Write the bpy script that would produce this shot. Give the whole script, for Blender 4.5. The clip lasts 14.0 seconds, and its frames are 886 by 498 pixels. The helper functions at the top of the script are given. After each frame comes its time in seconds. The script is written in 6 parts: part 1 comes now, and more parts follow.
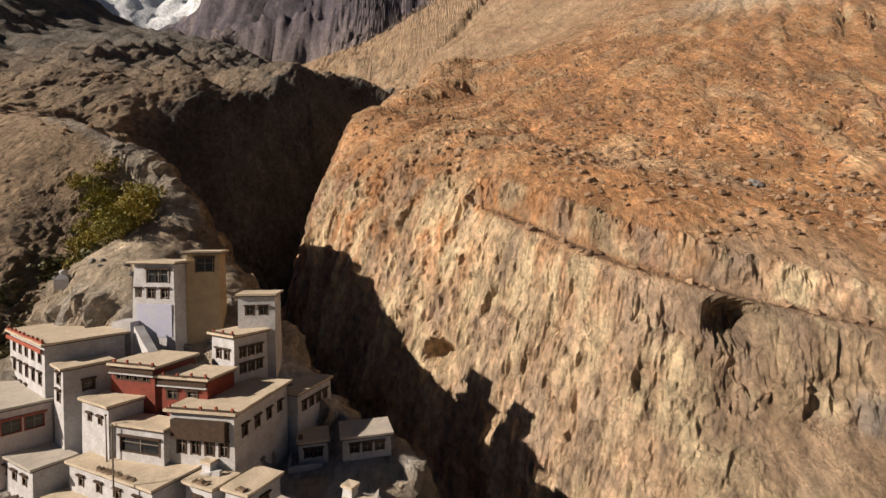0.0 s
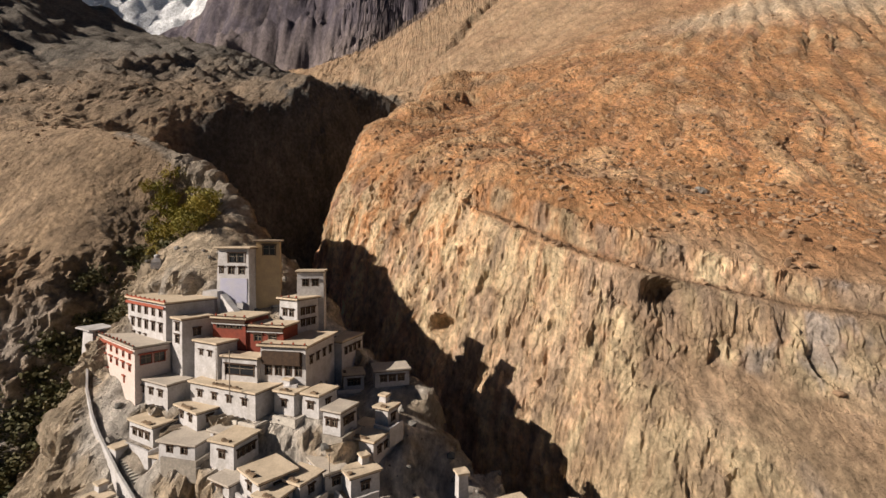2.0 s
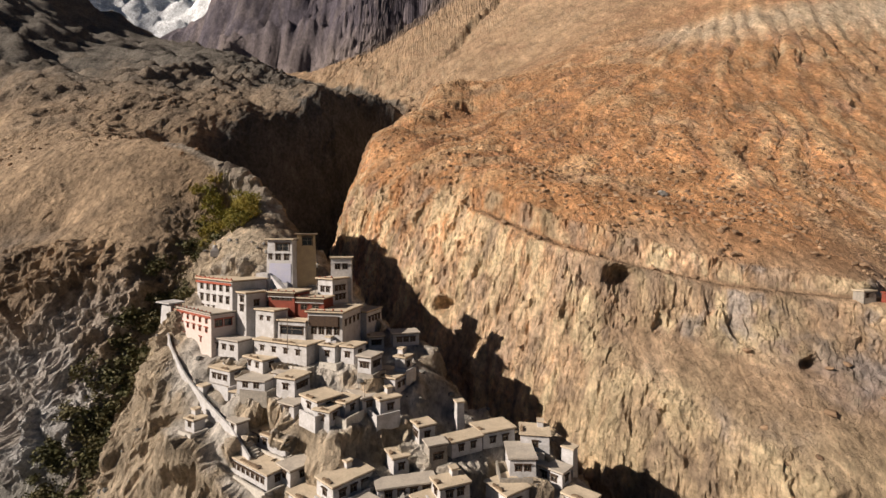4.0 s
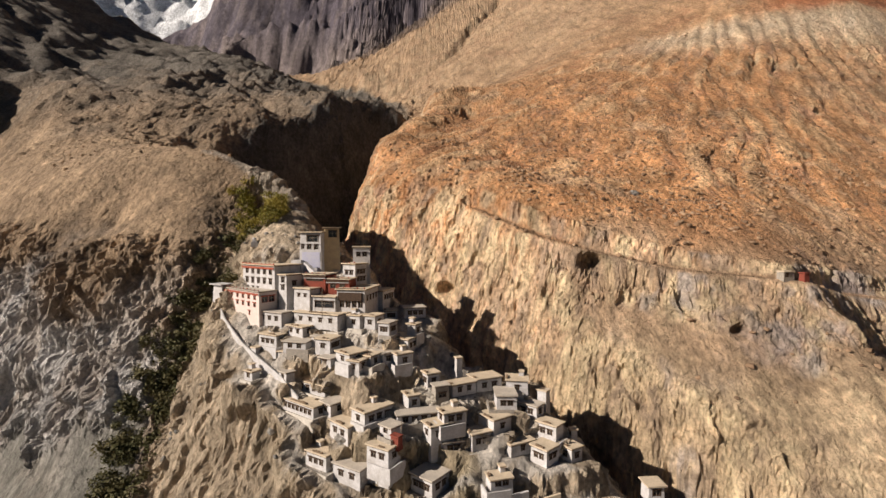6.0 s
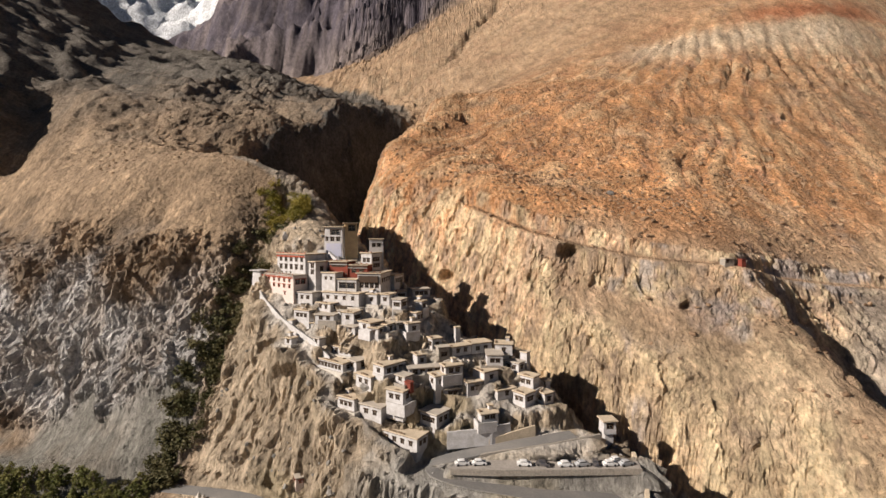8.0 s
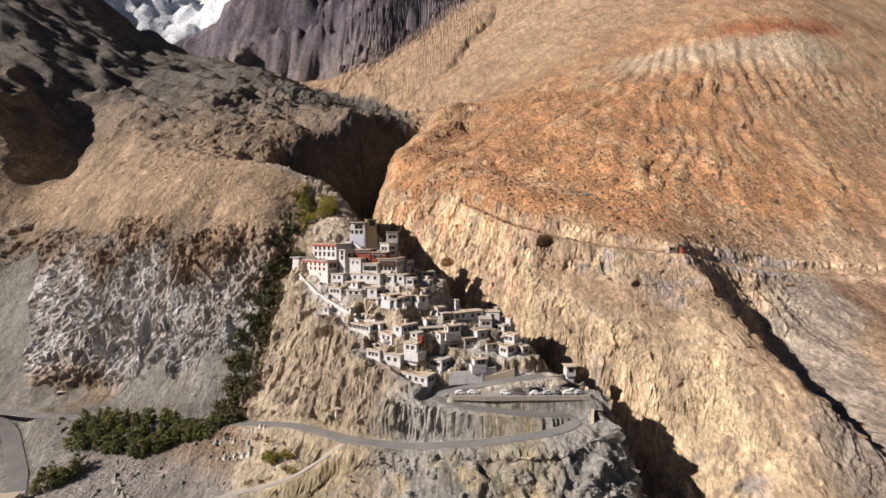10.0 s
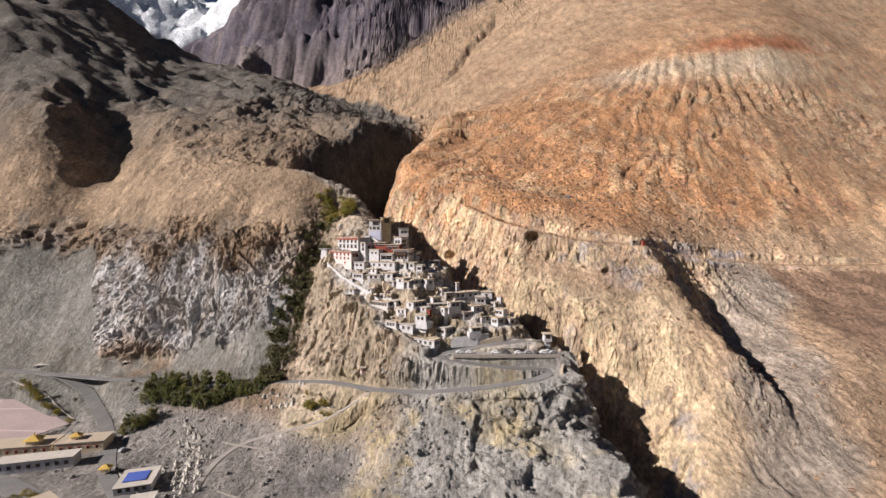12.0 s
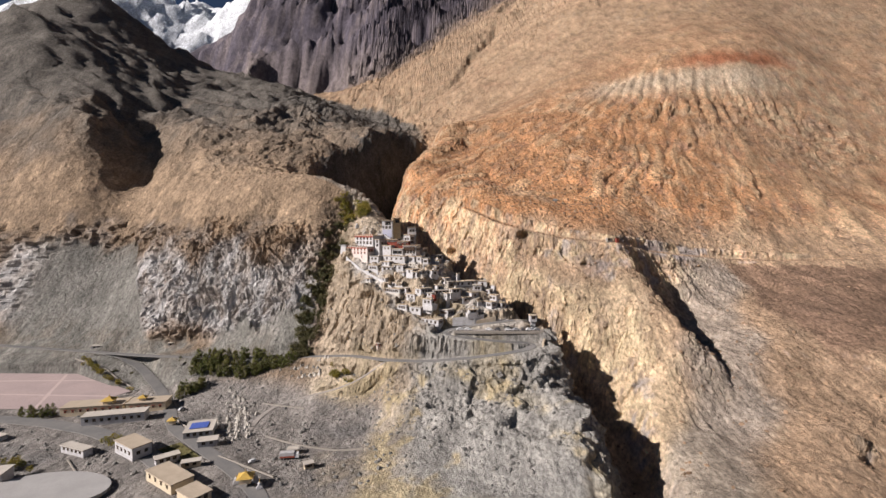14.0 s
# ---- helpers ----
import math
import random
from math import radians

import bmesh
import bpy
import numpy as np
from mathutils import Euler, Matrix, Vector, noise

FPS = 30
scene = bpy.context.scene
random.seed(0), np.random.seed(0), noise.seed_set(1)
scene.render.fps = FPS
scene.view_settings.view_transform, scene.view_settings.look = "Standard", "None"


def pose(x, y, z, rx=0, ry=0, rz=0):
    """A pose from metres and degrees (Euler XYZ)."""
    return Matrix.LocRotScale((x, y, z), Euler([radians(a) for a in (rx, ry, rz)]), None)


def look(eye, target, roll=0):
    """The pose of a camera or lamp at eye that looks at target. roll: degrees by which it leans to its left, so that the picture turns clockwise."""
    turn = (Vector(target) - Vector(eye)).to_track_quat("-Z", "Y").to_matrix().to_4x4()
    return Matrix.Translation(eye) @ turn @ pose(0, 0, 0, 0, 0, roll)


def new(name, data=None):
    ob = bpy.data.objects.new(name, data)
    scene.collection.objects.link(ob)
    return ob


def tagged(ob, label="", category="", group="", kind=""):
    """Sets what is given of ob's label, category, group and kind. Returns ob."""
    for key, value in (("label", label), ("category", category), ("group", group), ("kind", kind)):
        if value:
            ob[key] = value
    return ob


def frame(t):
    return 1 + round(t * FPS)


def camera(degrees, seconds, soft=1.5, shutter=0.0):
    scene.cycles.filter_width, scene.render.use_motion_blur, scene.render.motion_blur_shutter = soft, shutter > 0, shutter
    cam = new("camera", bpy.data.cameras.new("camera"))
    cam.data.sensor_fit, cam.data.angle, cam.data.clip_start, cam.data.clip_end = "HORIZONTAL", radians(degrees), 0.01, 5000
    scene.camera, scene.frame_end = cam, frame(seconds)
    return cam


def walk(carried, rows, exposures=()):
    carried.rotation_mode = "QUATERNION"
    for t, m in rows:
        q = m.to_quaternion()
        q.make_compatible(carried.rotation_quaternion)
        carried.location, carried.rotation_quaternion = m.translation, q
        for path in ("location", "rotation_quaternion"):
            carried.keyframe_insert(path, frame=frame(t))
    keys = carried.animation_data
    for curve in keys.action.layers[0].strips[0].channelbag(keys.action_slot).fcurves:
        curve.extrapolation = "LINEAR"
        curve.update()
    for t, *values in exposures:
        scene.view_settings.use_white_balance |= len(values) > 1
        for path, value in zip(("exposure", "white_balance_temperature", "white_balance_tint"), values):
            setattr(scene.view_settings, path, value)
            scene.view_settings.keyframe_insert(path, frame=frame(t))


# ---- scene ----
cam = camera(87.4, 14.0)
PATH = [
    (0, (-0.058, -0.147, 124.994), (-0.075, 1.852, 124.929), -0.2),
    (0.5, (-0.224, -7.346, 124.447), (-0.239, -5.347, 124.379), -0.1),
    (1, (-0.459, -14.685, 124.021), (-0.472, -12.686, 123.955), -0.0),
    (1.5, (-0.696, -22.703, 123.524), (-0.709, -20.704, 123.463), 0.0),
    (2, (-0.871, -30.132, 123.057), (-0.884, -28.133, 123.0), 0.1),
    (2.5, (-1.021, -36.623, 122.717), (-1.033, -34.624, 122.66), 0.1),
    (3, (-1.202, -44.231, 122.288), (-1.212, -42.232, 122.23), 0.2),
    (5.5, (-1.958, -84.229, 120.03), (-1.969, -82.23, 119.97), 0.1),
    (6, (-2.078, -91.515, 119.477), (-2.088, -89.516, 119.411), 0.0),
    (6.5, (-2.095, -99.605, 118.99), (-2.107, -97.606, 118.923), 0.0),
    (7, (-2.165, -107.929, 118.337), (-2.176, -105.93, 118.263), -0.0),
    (7.5, (-2.124, -116.91, 117.979), (-2.137, -114.912, 117.908), -0.1),
    (8, (-2.176, -125.703, 117.619), (-2.189, -123.705, 117.546), -0.1),
    (8.5, (-2.272, -138.62, 116.803), (-2.286, -136.622, 116.724), -0.2),
    (11, (-3.212, -202.384, 113.84), (-3.232, -200.385, 113.764), -0.1),
    (11.5, (-3.475, -216.262, 113.044), (-3.496, -214.263, 112.967), -0.1),
    (12, (-3.622, -229.106, 112.348), (-3.644, -227.108, 112.272), -0.1),
    (12.5, (-3.719, -242.144, 111.553), (-3.744, -240.145, 111.477), -0.1),
    (13, (-3.958, -254.942, 111.004), (-3.984, -252.944, 110.932), -0.1),
    (13.5, (-4.071, -267.441, 110.313), (-4.097, -265.442, 110.242), -0.0),
    (14, (-4.166, -279.684, 109.783), (-4.193, -277.685, 109.716), -0.0),
]
walk(cam, [(t, look(eye, target, roll)) for t, eye, target, roll in PATH],
     [(0, 0.32, 6750, 15), (3, 0.35, 6700, 15), (8.5, 0.47, 6500, 15), (11, 0.60, 6000, 17), (14, 0.48, 6000, 17)])

# ---- world, sun ----
SUN_EL, SUN_AZ = radians(29), radians(20)          # light travels towards +x, a little +y, and down
SUN_WAY = Vector((math.cos(SUN_EL) * math.cos(SUN_AZ), math.cos(SUN_EL) * math.sin(SUN_AZ), -math.sin(SUN_EL)))
world = bpy.data.worlds.new("sky")
scene.world = world
world.use_nodes = True
wn = world.node_tree.nodes
sky = wn.new("ShaderNodeTexSky")
sky.sky_type = "NISHITA"
sky.sun_disc = False
sky.sun_elevation = SUN_EL
sky.sun_rotation = math.atan2(-SUN_WAY.x, -SUN_WAY.y)
sky.altitude = 3200
world.node_tree.links.new(sky.outputs[0], wn["Background"].inputs[0])
wn["Background"].inputs[1].default_value = 0.02
sun_data = bpy.data.lights.new("sun", "SUN")
sun_data.energy, sun_data.angle, sun_data.color = 5.0, radians(0.5), (1.0, 0.92, 0.79)
sun = new("sun", sun_data)
sun.matrix_world = SUN_WAY.to_track_quat("-Z", "Y").to_matrix().to_4x4()

# ---- noise in arrays ----
RNG = np.random.RandomState(7)
PERM = np.concatenate([RNG.permutation(256)] * 3)
GRAD = RNG.normal(size=(256, 3))
GRAD = (GRAD / np.linalg.norm(GRAD, axis=1)[:, None]).astype(np.float32)


def perlin(x, y, z):
    """Gradient noise, about -1 to 1, over arrays of places."""
    x, y, z = (np.asarray(a, np.float32) for a in np.broadcast_arrays(x, y, z))
    xi, yi, zi = (np.floor(a).astype(np.int64) for a in (x, y, z))
    xf, yf, zf = x - xi, y - yi, z - zi
    u, v, w = (a * a * a * (a * (a * 6 - 15) + 10) for a in (xf, yf, zf))
    total = 0
    for i in (0, 1):
        wx = u if i else 1 - u
        for j in (0, 1):
            wy = v if j else 1 - v
            for k in (0, 1):
                wz = w if k else 1 - w
                g = GRAD[PERM[PERM[PERM[(xi + i) & 255] + ((yi + j) & 255)] + ((zi + k) & 255)]]
                total = total + wx * wy * wz * (g[..., 0] * (xf - i) + g[..., 1] * (yf - j) + g[..., 2] * (zf - k))
    return total * 1.6


JITTER = RNG.uniform(0, 1, (256, 3)).astype(np.float32)
TILT = np.concatenate([RNG.normal(size=(256, 3)) * 0.55, RNG.uniform(-0.5, 0.5, (256, 1))], 1).astype(np.float32)


def facets(x, y, z):
    """Broken rock: each cell is a plane of its own tilt and height."""
    xi, yi, zi = (np.floor(a).astype(np.int32) for a in (x, y, z))
    best, out = np.full(x.shape, 9.0, np.float32), np.zeros(x.shape, np.float32)
    for i in (-1, 0, 1):
        hx = PERM[(xi + i) & 255]
        for j in (-1, 0, 1):
            hy = PERM[hx + ((yi + j) & 255)]
            for k in (-1, 0, 1):
                h = PERM[hy + ((zi + k) & 255)]
                f = JITTER[h]
                dx, dy, dz = x - xi - i - f[:, 0], y - yi - j - f[:, 1], z - zi - k - f[:, 2]
                d = dx * dx + dy * dy + dz * dz
                near = d < best
                t = TILT[h]
                best = np.where(near, d, best)
                out = np.where(near, t[:, 0] * dx + t[:, 1] * dy + t[:, 2] * dz + t[:, 3], out)
    return out


def fbm(x, y, z, octaves, gain=0.5):
    total, amp = 0, 1.0
    for o in range(octaves):
        total = total + amp * perlin(x * 2 ** o + 17.3 * o, y * 2 ** o - 9.1 * o, z * 2 ** o + 4.7 * o)
        amp *= gain
    return total


def ridged(x, y, z, octaves, gain=0.5):
    total, amp = 0, 1.0
    for o in range(octaves):
        total = total + amp * (1 - 2 * np.abs(perlin(x * 2 ** o + 31.7 * o, y * 2 ** o + 5.3 * o, z * 2 ** o - 8.9 * o)))
        amp *= gain
    return total


def smooth(a, lo, hi):
    s = np.clip((a - lo) / (hi - lo), 0, 1)
    return s * s * (3 - 2 * s)


def along(line, step):
    """Places every step metres along a line of corners."""
    line = np.array(line, float)
    out = [line[:1]]
    for a, b in zip(line[:-1], line[1:]):
        n = max(1, int(round(np.linalg.norm((b - a)[:2]) / step)))
        out.append(a + (b - a) * (np.arange(1, n + 1) / n)[:, None])
    return np.concatenate(out)


def to_line(x, y, line):
    """Distance from places to a line of corners, and the line's height there."""
    best, height = np.full(x.shape, 1e9, np.float32), np.zeros(x.shape, np.float32)
    for a, b in zip(line[:-1], line[1:]):
        dx, dy = b[0] - a[0], b[1] - a[1]
        s = np.clip(((x - a[0]) * dx + (y - a[1]) * dy) / (dx * dx + dy * dy), 0, 1)
        d = np.hypot(x - a[0] - s * dx, y - a[1] - s * dy)
        near = d < best
        best = np.where(near, d, best)
        height = np.where(near, a[2] + s * (b[2] - a[2]), height)
    return best, height


# ---- the lie of the land: crest, foot and valley lines ----
GORGE = [(80, -300, -30), (72, -130, -26), (77, -80, -22), (83, -45, -17), (76, -15, -7), (67, 25, 10), (36, 62, 32), (-16, 110, 58), (-62, 168, 64), (-86, 208, 68),
         (-80, 240, 74), (-68, 280, 82), (-60, 320, 92), (-53, 355, 106), (-44, 384, 130), (-40, 418, 236), (-45, 470, 256), (-60, 600, 305), (-105, 747, 362), (-190, 860, 425), (-330, 1000, 480), (-480, 1200, 540)]
RIGHT_RIM = [(-27, 396, 240), (-24, 340, 222), (-30, 308, 207), (-41, 290, 200), (-45, 268, 186), (-53, 247, 177), (-50, 234, 174), (-44, 205, 162), (-20, 170, 150), (12, 128, 131), (38, 101, 118), (58, 90, 112), (84, 81, 106), (120, 68, 103)]
RIGHT_FACE = [(-58, 225, 150), (-52, 180, 132), (-30, 152, 112), (-2, 119, 94), (20, 96, 80), (37, 84, 86), (45, 64, 66), (60, 49, 56), (78, 33, 49), (106, 16, 41), (109, -10, 22), (107, -40, 8), (102, -75, 1), (97, -110, -3), (96, -160, -4)]
RIGHT_FOOT = [(50, 56, 32), (74, 31, 16), (87, 11, 8), (92, -15, -3), (95, -45, -13), (89, -80, -19), (83, -120, -22)]
RIGHT_MID = [(58, 84, 96), (80, 68, 88), (96, 60, 86), (110, 48, 76)]
SPUR_RIGHT = [(120, 68, 103), (130, 44, 78), (134, 22, 63), (140, 0, 51), (140, -13, 37), (133, -26, 22), (126, -40, 8)]
BOWL = [(196, 82, 78), (181, 56, 58), (175, 32, 47), (171, 10, 40), (160, -10, 31), (148, -29, 17), (132, -54, 9), (108, -84, 2)]
BOWL_INNER = [(137, 70, 80), (147, 46, 54), (150, 26, 40), (153, 8, 33)]
BOWL_NEAR = [(157, 84, 86), (162, 62, 59), (162, 38, 46)]
BOWL_WALL = [(232, 85, 77), (210, 40, 55), (193, -6, 42), (186, -28, 25)]
BOWL_RIM = [(120, 68, 103), (150, 86, 96), (184, 94, 92), (225, 102, 88), (270, 104, 87), (320, 106, 88)]
RIDGE_RIGHT = [(262, 84, 78), (274, 42, 61), (262, 5, 50), (240, -20, 38), (205, -50, 18), (168, -80, 9)]
RIGHT_SLOPE_LOW = [(41, 207, 171), (53, 164, 149), (92, 139, 139), (133, 187, 169), (203, 167, 151), (258, 135, 116), (326, 133, 98), (420, 150, 100)]
RIGHT_SLOPE_MID = [(20, 330, 222), (104, 284, 228), (212, 314, 256), (286, 322, 280), (340, 320, 270), (382, 247, 182), (448, 272, 180), (600, 300, 190)]
RIGHT_SLOPE_TOP = [(60, 520, 315), (104, 587, 357), (190, 532, 386), (273, 373, 314), (317, 438, 383), (390, 376, 350), (498, 445, 404), (568, 445, 371), (700, 480, 400)]
RIGHT_HIGH = [(31, 878, 536), (60, 656, 400), (-21, 715, 393), (102, 981, 624), (300, 800, 640), (500, 760, 690), (900, 800, 760)]
RIGHT_FAR = [(-67, 968, 576), (150, 1300, 860), (500, 1300, 1020), (1000, 1300, 1150)]
CANYON_LEFT = [(-96, 747, 370), (-165, 846, 445), (-240, 930, 470)]
RIM_BACK = [(-26, 261, 191), (-13, 228, 180), (10, 239, 183), (-4, 290, 204)]
LEFT_BACK = [(-116, 375, 240), (-123, 400, 251)]
SPUR_CREST = [(-139, 152, 165), (-121, 150, 163), (-104, 147, 155), (-89, 139, 150), (-75, 128, 140), (-64, 116, 128), (-58, 102, 117), (-52, 88, 108)]
SPUR_GORGE_EDGE = [(-52, 112, 117), (-42, 106, 107), (-24, 90, 95), (-6, 76, 85), (7, 59, 74), (30, 47, 65), (43, 34, 55), (54, 22, 48.2), (57, 10, 47), (56, 2, 42), (57, -20, 22), (66, -44, 15), (70, -54, 13), (64, -74, 9), (57, -95, 5), (52, -140, 3), (50, -300, 0)]
ROCK_MOUND = [(-82, 97, 114), (-74, 90, 114), (-67, 87, 113), (-61, 86, 110)]
LO_FRONT = [(-28, 11, 47.5), (-18, 10.5, 47.8), (-8, 11, 48)]
SPUR_GORGE_FOOT = [(-128, 192, 124), (-100, 184, 96), (-74, 168, 80), (-48, 138, 72), (-26, 106, 62), (4, 76, 42), (38, 54, 30), (60, 28, 14), (63, 6, 3), (66, -16, -5), (76, -42, -12), (74, -62, -17), (68, -84, -20), (62, -110, -22), (60, -150, -24)]
PROW_TOP = [(-84, 94, 99), (-87, 82, 93), (-80, 69, 88), (-69, 58, 82), (-53, 43, 74), (-42, 29, 60), (-33, 18, 53), (-30, 10, 46)]
ROW_HIGH = [(-62, 80, 98), (-48, 76, 98), (-31, 74, 96), (-40, 66, 95)]
ROW_ONE = [(-78, 74, 90), (-66, 66, 90), (-56, 60, 86), (-40, 57, 84), (-28, 58, 88), (-16, 70, 88), (-8, 72, 86)]
ROW_TWO = [(-66, 60, 83), (-56, 56, 81), (-46, 51, 79), (-36, 46, 80), (-24, 46, 80), (-12, 50, 79), (-2, 54, 75)]
ROW_THREE = [(-50, 42, 74), (-38, 33, 67), (-27, 30, 68), (-12, 35, 69.5), (-4, 42, 72), (12, 37, 69), (26, 43, 67)]
ROW_FOUR = [(-36, 25, 57), (-27, 25, 62), (-15, 22, 63), (0, 25, 63.5), (12, 28, 63.5), (25, 30, 63), (38, 31, 56)]
ROW_FIVE = [(-25, 19, 56), (-15, 21, 56), (-5, 19, 56), (9, 20, 57), (23, 24, 58), (38, 24, 50)]
PROW_FOOT = [(-97, 84, 78), (-95, 66, 56), (-88, 46, 31), (-70, 36, 31), (-50, 25, 34), (-34, 11, 33)]
TERRACE = [(-4, 13, 49.5), (20, 20, 53), (40, 24, 53.5), (50, 22, 47), (50, 10, 48), (20, 8, 49)]
FRONT_STEP = [(-18, 6, 46), (0, 2, 45), (24, -1, 43), (46, -3, 40)]
FRONT_LOW = [(-24, -8, 28), (8, -30, 20), (36, -26, 21), (52, -22, 22)]
FRONT_MID = [(-24, -42, 10), (8, -58, 13), (40, -60, 14)]
FRONT_BASE = [(-30, -92, 3), (12, -98, 5), (44, -104, 5)]
FRONT_FOOT = [(-48, -24, 1), (-45, -60, 0.5), (-48, -95, 0), (-40, -150, -1)]
RAVINE = [(-86, 140, 132), (-94, 112, 112), (-103, 86, 80), (-104, 62, 48), (-108, 48, 27), (-112, 40, 21)]
LEFT_CLIFF_TOP = [(-104, 122, 124), (-114, 104, 116), (-133, 94, 100), (-158, 100, 96), (-200, 112, 90), (-250, 126, 83), (-275, 140, 84)]
FAN_RIGHT = [(-268, 104, 26), (-276, 122, 52)]
LEFT_CLIFF_FOOT = [(-112, 72, 66), (-126, 70, 52), (-140, 76, 48), (-157, 83, 44), (-178, 89, 37), (-204, 95, 31), (-232, 95, 22), (-250, 88, 17)]
SCREE_TOE = [(-112, 40, 21), (-135, 48, 20), (-180, 64, 18), (-232, 76, 15), (-310, 100, 14), (-400, 118, 14)]
LEFT_SHELF = [(-155, 124, 124), (-170, 150, 160), (-208, 146, 144), (-271, 190, 158), (-276, 237, 199), (-258, 187, 160), (-265, 178, 144)]
LEFT_KNOB = [(-144, 158, 166), (-144, 209, 172), (-205, 214, 187)]
LEFT_GORGE_RIM = [(-160, 210, 173), (-141, 243, 182), (-120, 280, 197), (-101, 320, 218), (-86, 364, 230), (-73, 398, 239), (-52, 410, 242)]
LEFT_GORGE_FOOT = [(-132, 212, 112), (-114, 236, 98), (-96, 270, 98), (-83, 306, 102), (-73, 345, 112), (-62, 378, 130)]
LEFT_RIDGE = [(-141, 307, 219), (-163, 322, 227), (-192, 405, 266), (-202, 446, 290), (-335, 663, 396), (-382, 978, 500)]
LEFT_RIDGE_WEST = [(-256, 272, 218), (-316, 270, 227), (-372, 387, 280), (-470, 545, 365), (-620, 760, 480), (-705, 735, 545), (-800, 780, 665)]
LEFT_HOLLOW = [(-301, 154, 75), (-331, 192, 112), (-352, 250, 165), (-400, 330, 235)]
LEFT_BUTTRESS = [(-349, 176, 92), (-390, 215, 178), (-418, 253, 247), (-540, 360, 325), (-700, 460, 470)]
LEFT_WEST_FOOT = [(-400, 130, 30), (-500, 140, 30), (-700, 150, 30), (-1000, 150, 60)]
VALLEY = [(-400, 60, 1), (-250, 40, 1), (-150, 0, -1), (-100, -60, -2), (-75, -110, -2)]
VALLEY_RIGHT = [(140, -140, -1), (186, -70, 2), (300, -80, 6)]
VALLEY_WEST = [(-900, -100, 0), (-400, -100, 0), (-200, -200, -3), (0, -400, -5), (400, -300, 0), (900, -200, 20)]
FAR_RANGE = [(-1700, 2100, 850), (-1406, 2150, 1030), (-1285, 2150, 1105), (-1137, 2150, 1165), (-1018, 2150, 1270), (-880, 2150, 1380), (-640, 2150, 1340), (-300, 2200, 1400), (0, 2300, 1430), (400, 2400, 1480)]
FAR_FOOT = [(-1500, 1350, 520), (-1000, 1350, 540), (-640, 1400, 560), (-420, 1350, 600), (-250, 1350, 640)]
FAR_STEP = [(-1500, 1750, 680), (-1000, 1750, 740), (-500, 1800, 840)]
SNOW_RANGE = [(-2700, 3050, 1950), (-2215, 3120, 1900), (-2020, 3120, 1790), (-1880, 3120, 1660), (-1750, 3120, 1600), (-1635, 3120, 1700), (-1450, 3150, 1850), (-900, 3200, 1950), (-300, 3200, 2000)]
SNOW_FOOT = [(-1900, 2650, 1000), (-1500, 2650, 960), (-1100, 2700, 1000), (-500, 2750, 1050)]
EDGE = [(-3200, -600, 0), (0, -900, -5), (3000, -600, 60), (3000, 1500, 1200), (2800, 3800, 2000), (0, 3800, 2000), (-3200, 3800, 1900), (-3200, 1200, 700)]

NEAR_LINES = [RIM_BACK, LEFT_BACK, LEFT_GORGE_RIM, LEFT_GORGE_FOOT, BOWL_INNER, RIGHT_FOOT, FRONT_MID, FRONT_BASE, FAN_RIGHT, ROCK_MOUND, LO_FRONT, ROW_HIGH, ROW_ONE, ROW_TWO, ROW_THREE, ROW_FOUR, ROW_FIVE, GORGE, RIGHT_RIM, RIGHT_FACE, RIGHT_MID, SPUR_RIGHT, BOWL, BOWL_NEAR, BOWL_WALL, BOWL_RIM, RIDGE_RIGHT, SPUR_CREST, SPUR_GORGE_EDGE, SPUR_GORGE_FOOT, PROW_TOP, PROW_FOOT, TERRACE,
              FRONT_STEP, FRONT_LOW, FRONT_FOOT, RAVINE, LEFT_CLIFF_TOP, LEFT_CLIFF_FOOT, SCREE_TOE]
MID_LINES = [RIGHT_SLOPE_LOW, RIGHT_SLOPE_MID, RIGHT_SLOPE_TOP, LEFT_SHELF, LEFT_KNOB, LEFT_RIDGE, LEFT_RIDGE_WEST, LEFT_HOLLOW, LEFT_BUTTRESS, LEFT_WEST_FOOT, VALLEY, VALLEY_RIGHT]
FAR_LINES = [RIGHT_HIGH, RIGHT_FAR, CANYON_LEFT, VALLEY_WEST, FAR_RANGE, FAR_FOOT, FAR_STEP, SNOW_RANGE, SNOW_FOOT, EDGE]

ROAD_MAIN = [(-400, 112, 14), (-288, 88, 14), (-231, 70, 16), (-180, 58, 18), (-120, 46, 22), (-90, 36, 25.5), (-70, 28, 28), (-42, 8, 30.5), (-16, -3, 33), (11, -7, 36.5),
             (38, -6, 40), (47, -2, 41.5), (49, 2, 42.3), (44, 4, 43), (30, 0.5, 44), (8, 3, 45.8), (-6, 6.5, 47.4), (-9, 9.2, 48.1), (-5, 11.8, 48.9), (4, 13.2, 50.2), (13.5, 14.4, 51.8), (28, 16.4, 53.2), (40, 19.2, 54)]
ROAD_VALLEY = [(-400, -8, 0), (-270, -12, 0), (-239, -17, 0), (-204, -27, 0), (-166, -46, 0), (-135, -69, 0), (-106, -92, 0), (-70, -132, -1), (-62, -200, -1), (-70, -420, -2)]
ROAD_SIDE = [(-284, 87, 14), (-266, 83, 12.5), (-241, 70, 7.5), (-203, 34, 2), (-180, 6, 0.4), (-173, -5, 0.2), (-158, -25, 0), (-125, -52, 0), (-102, -71, 0), (-85, -88, 0), (-74, -108, -0.5), (-70, -128, -1)]
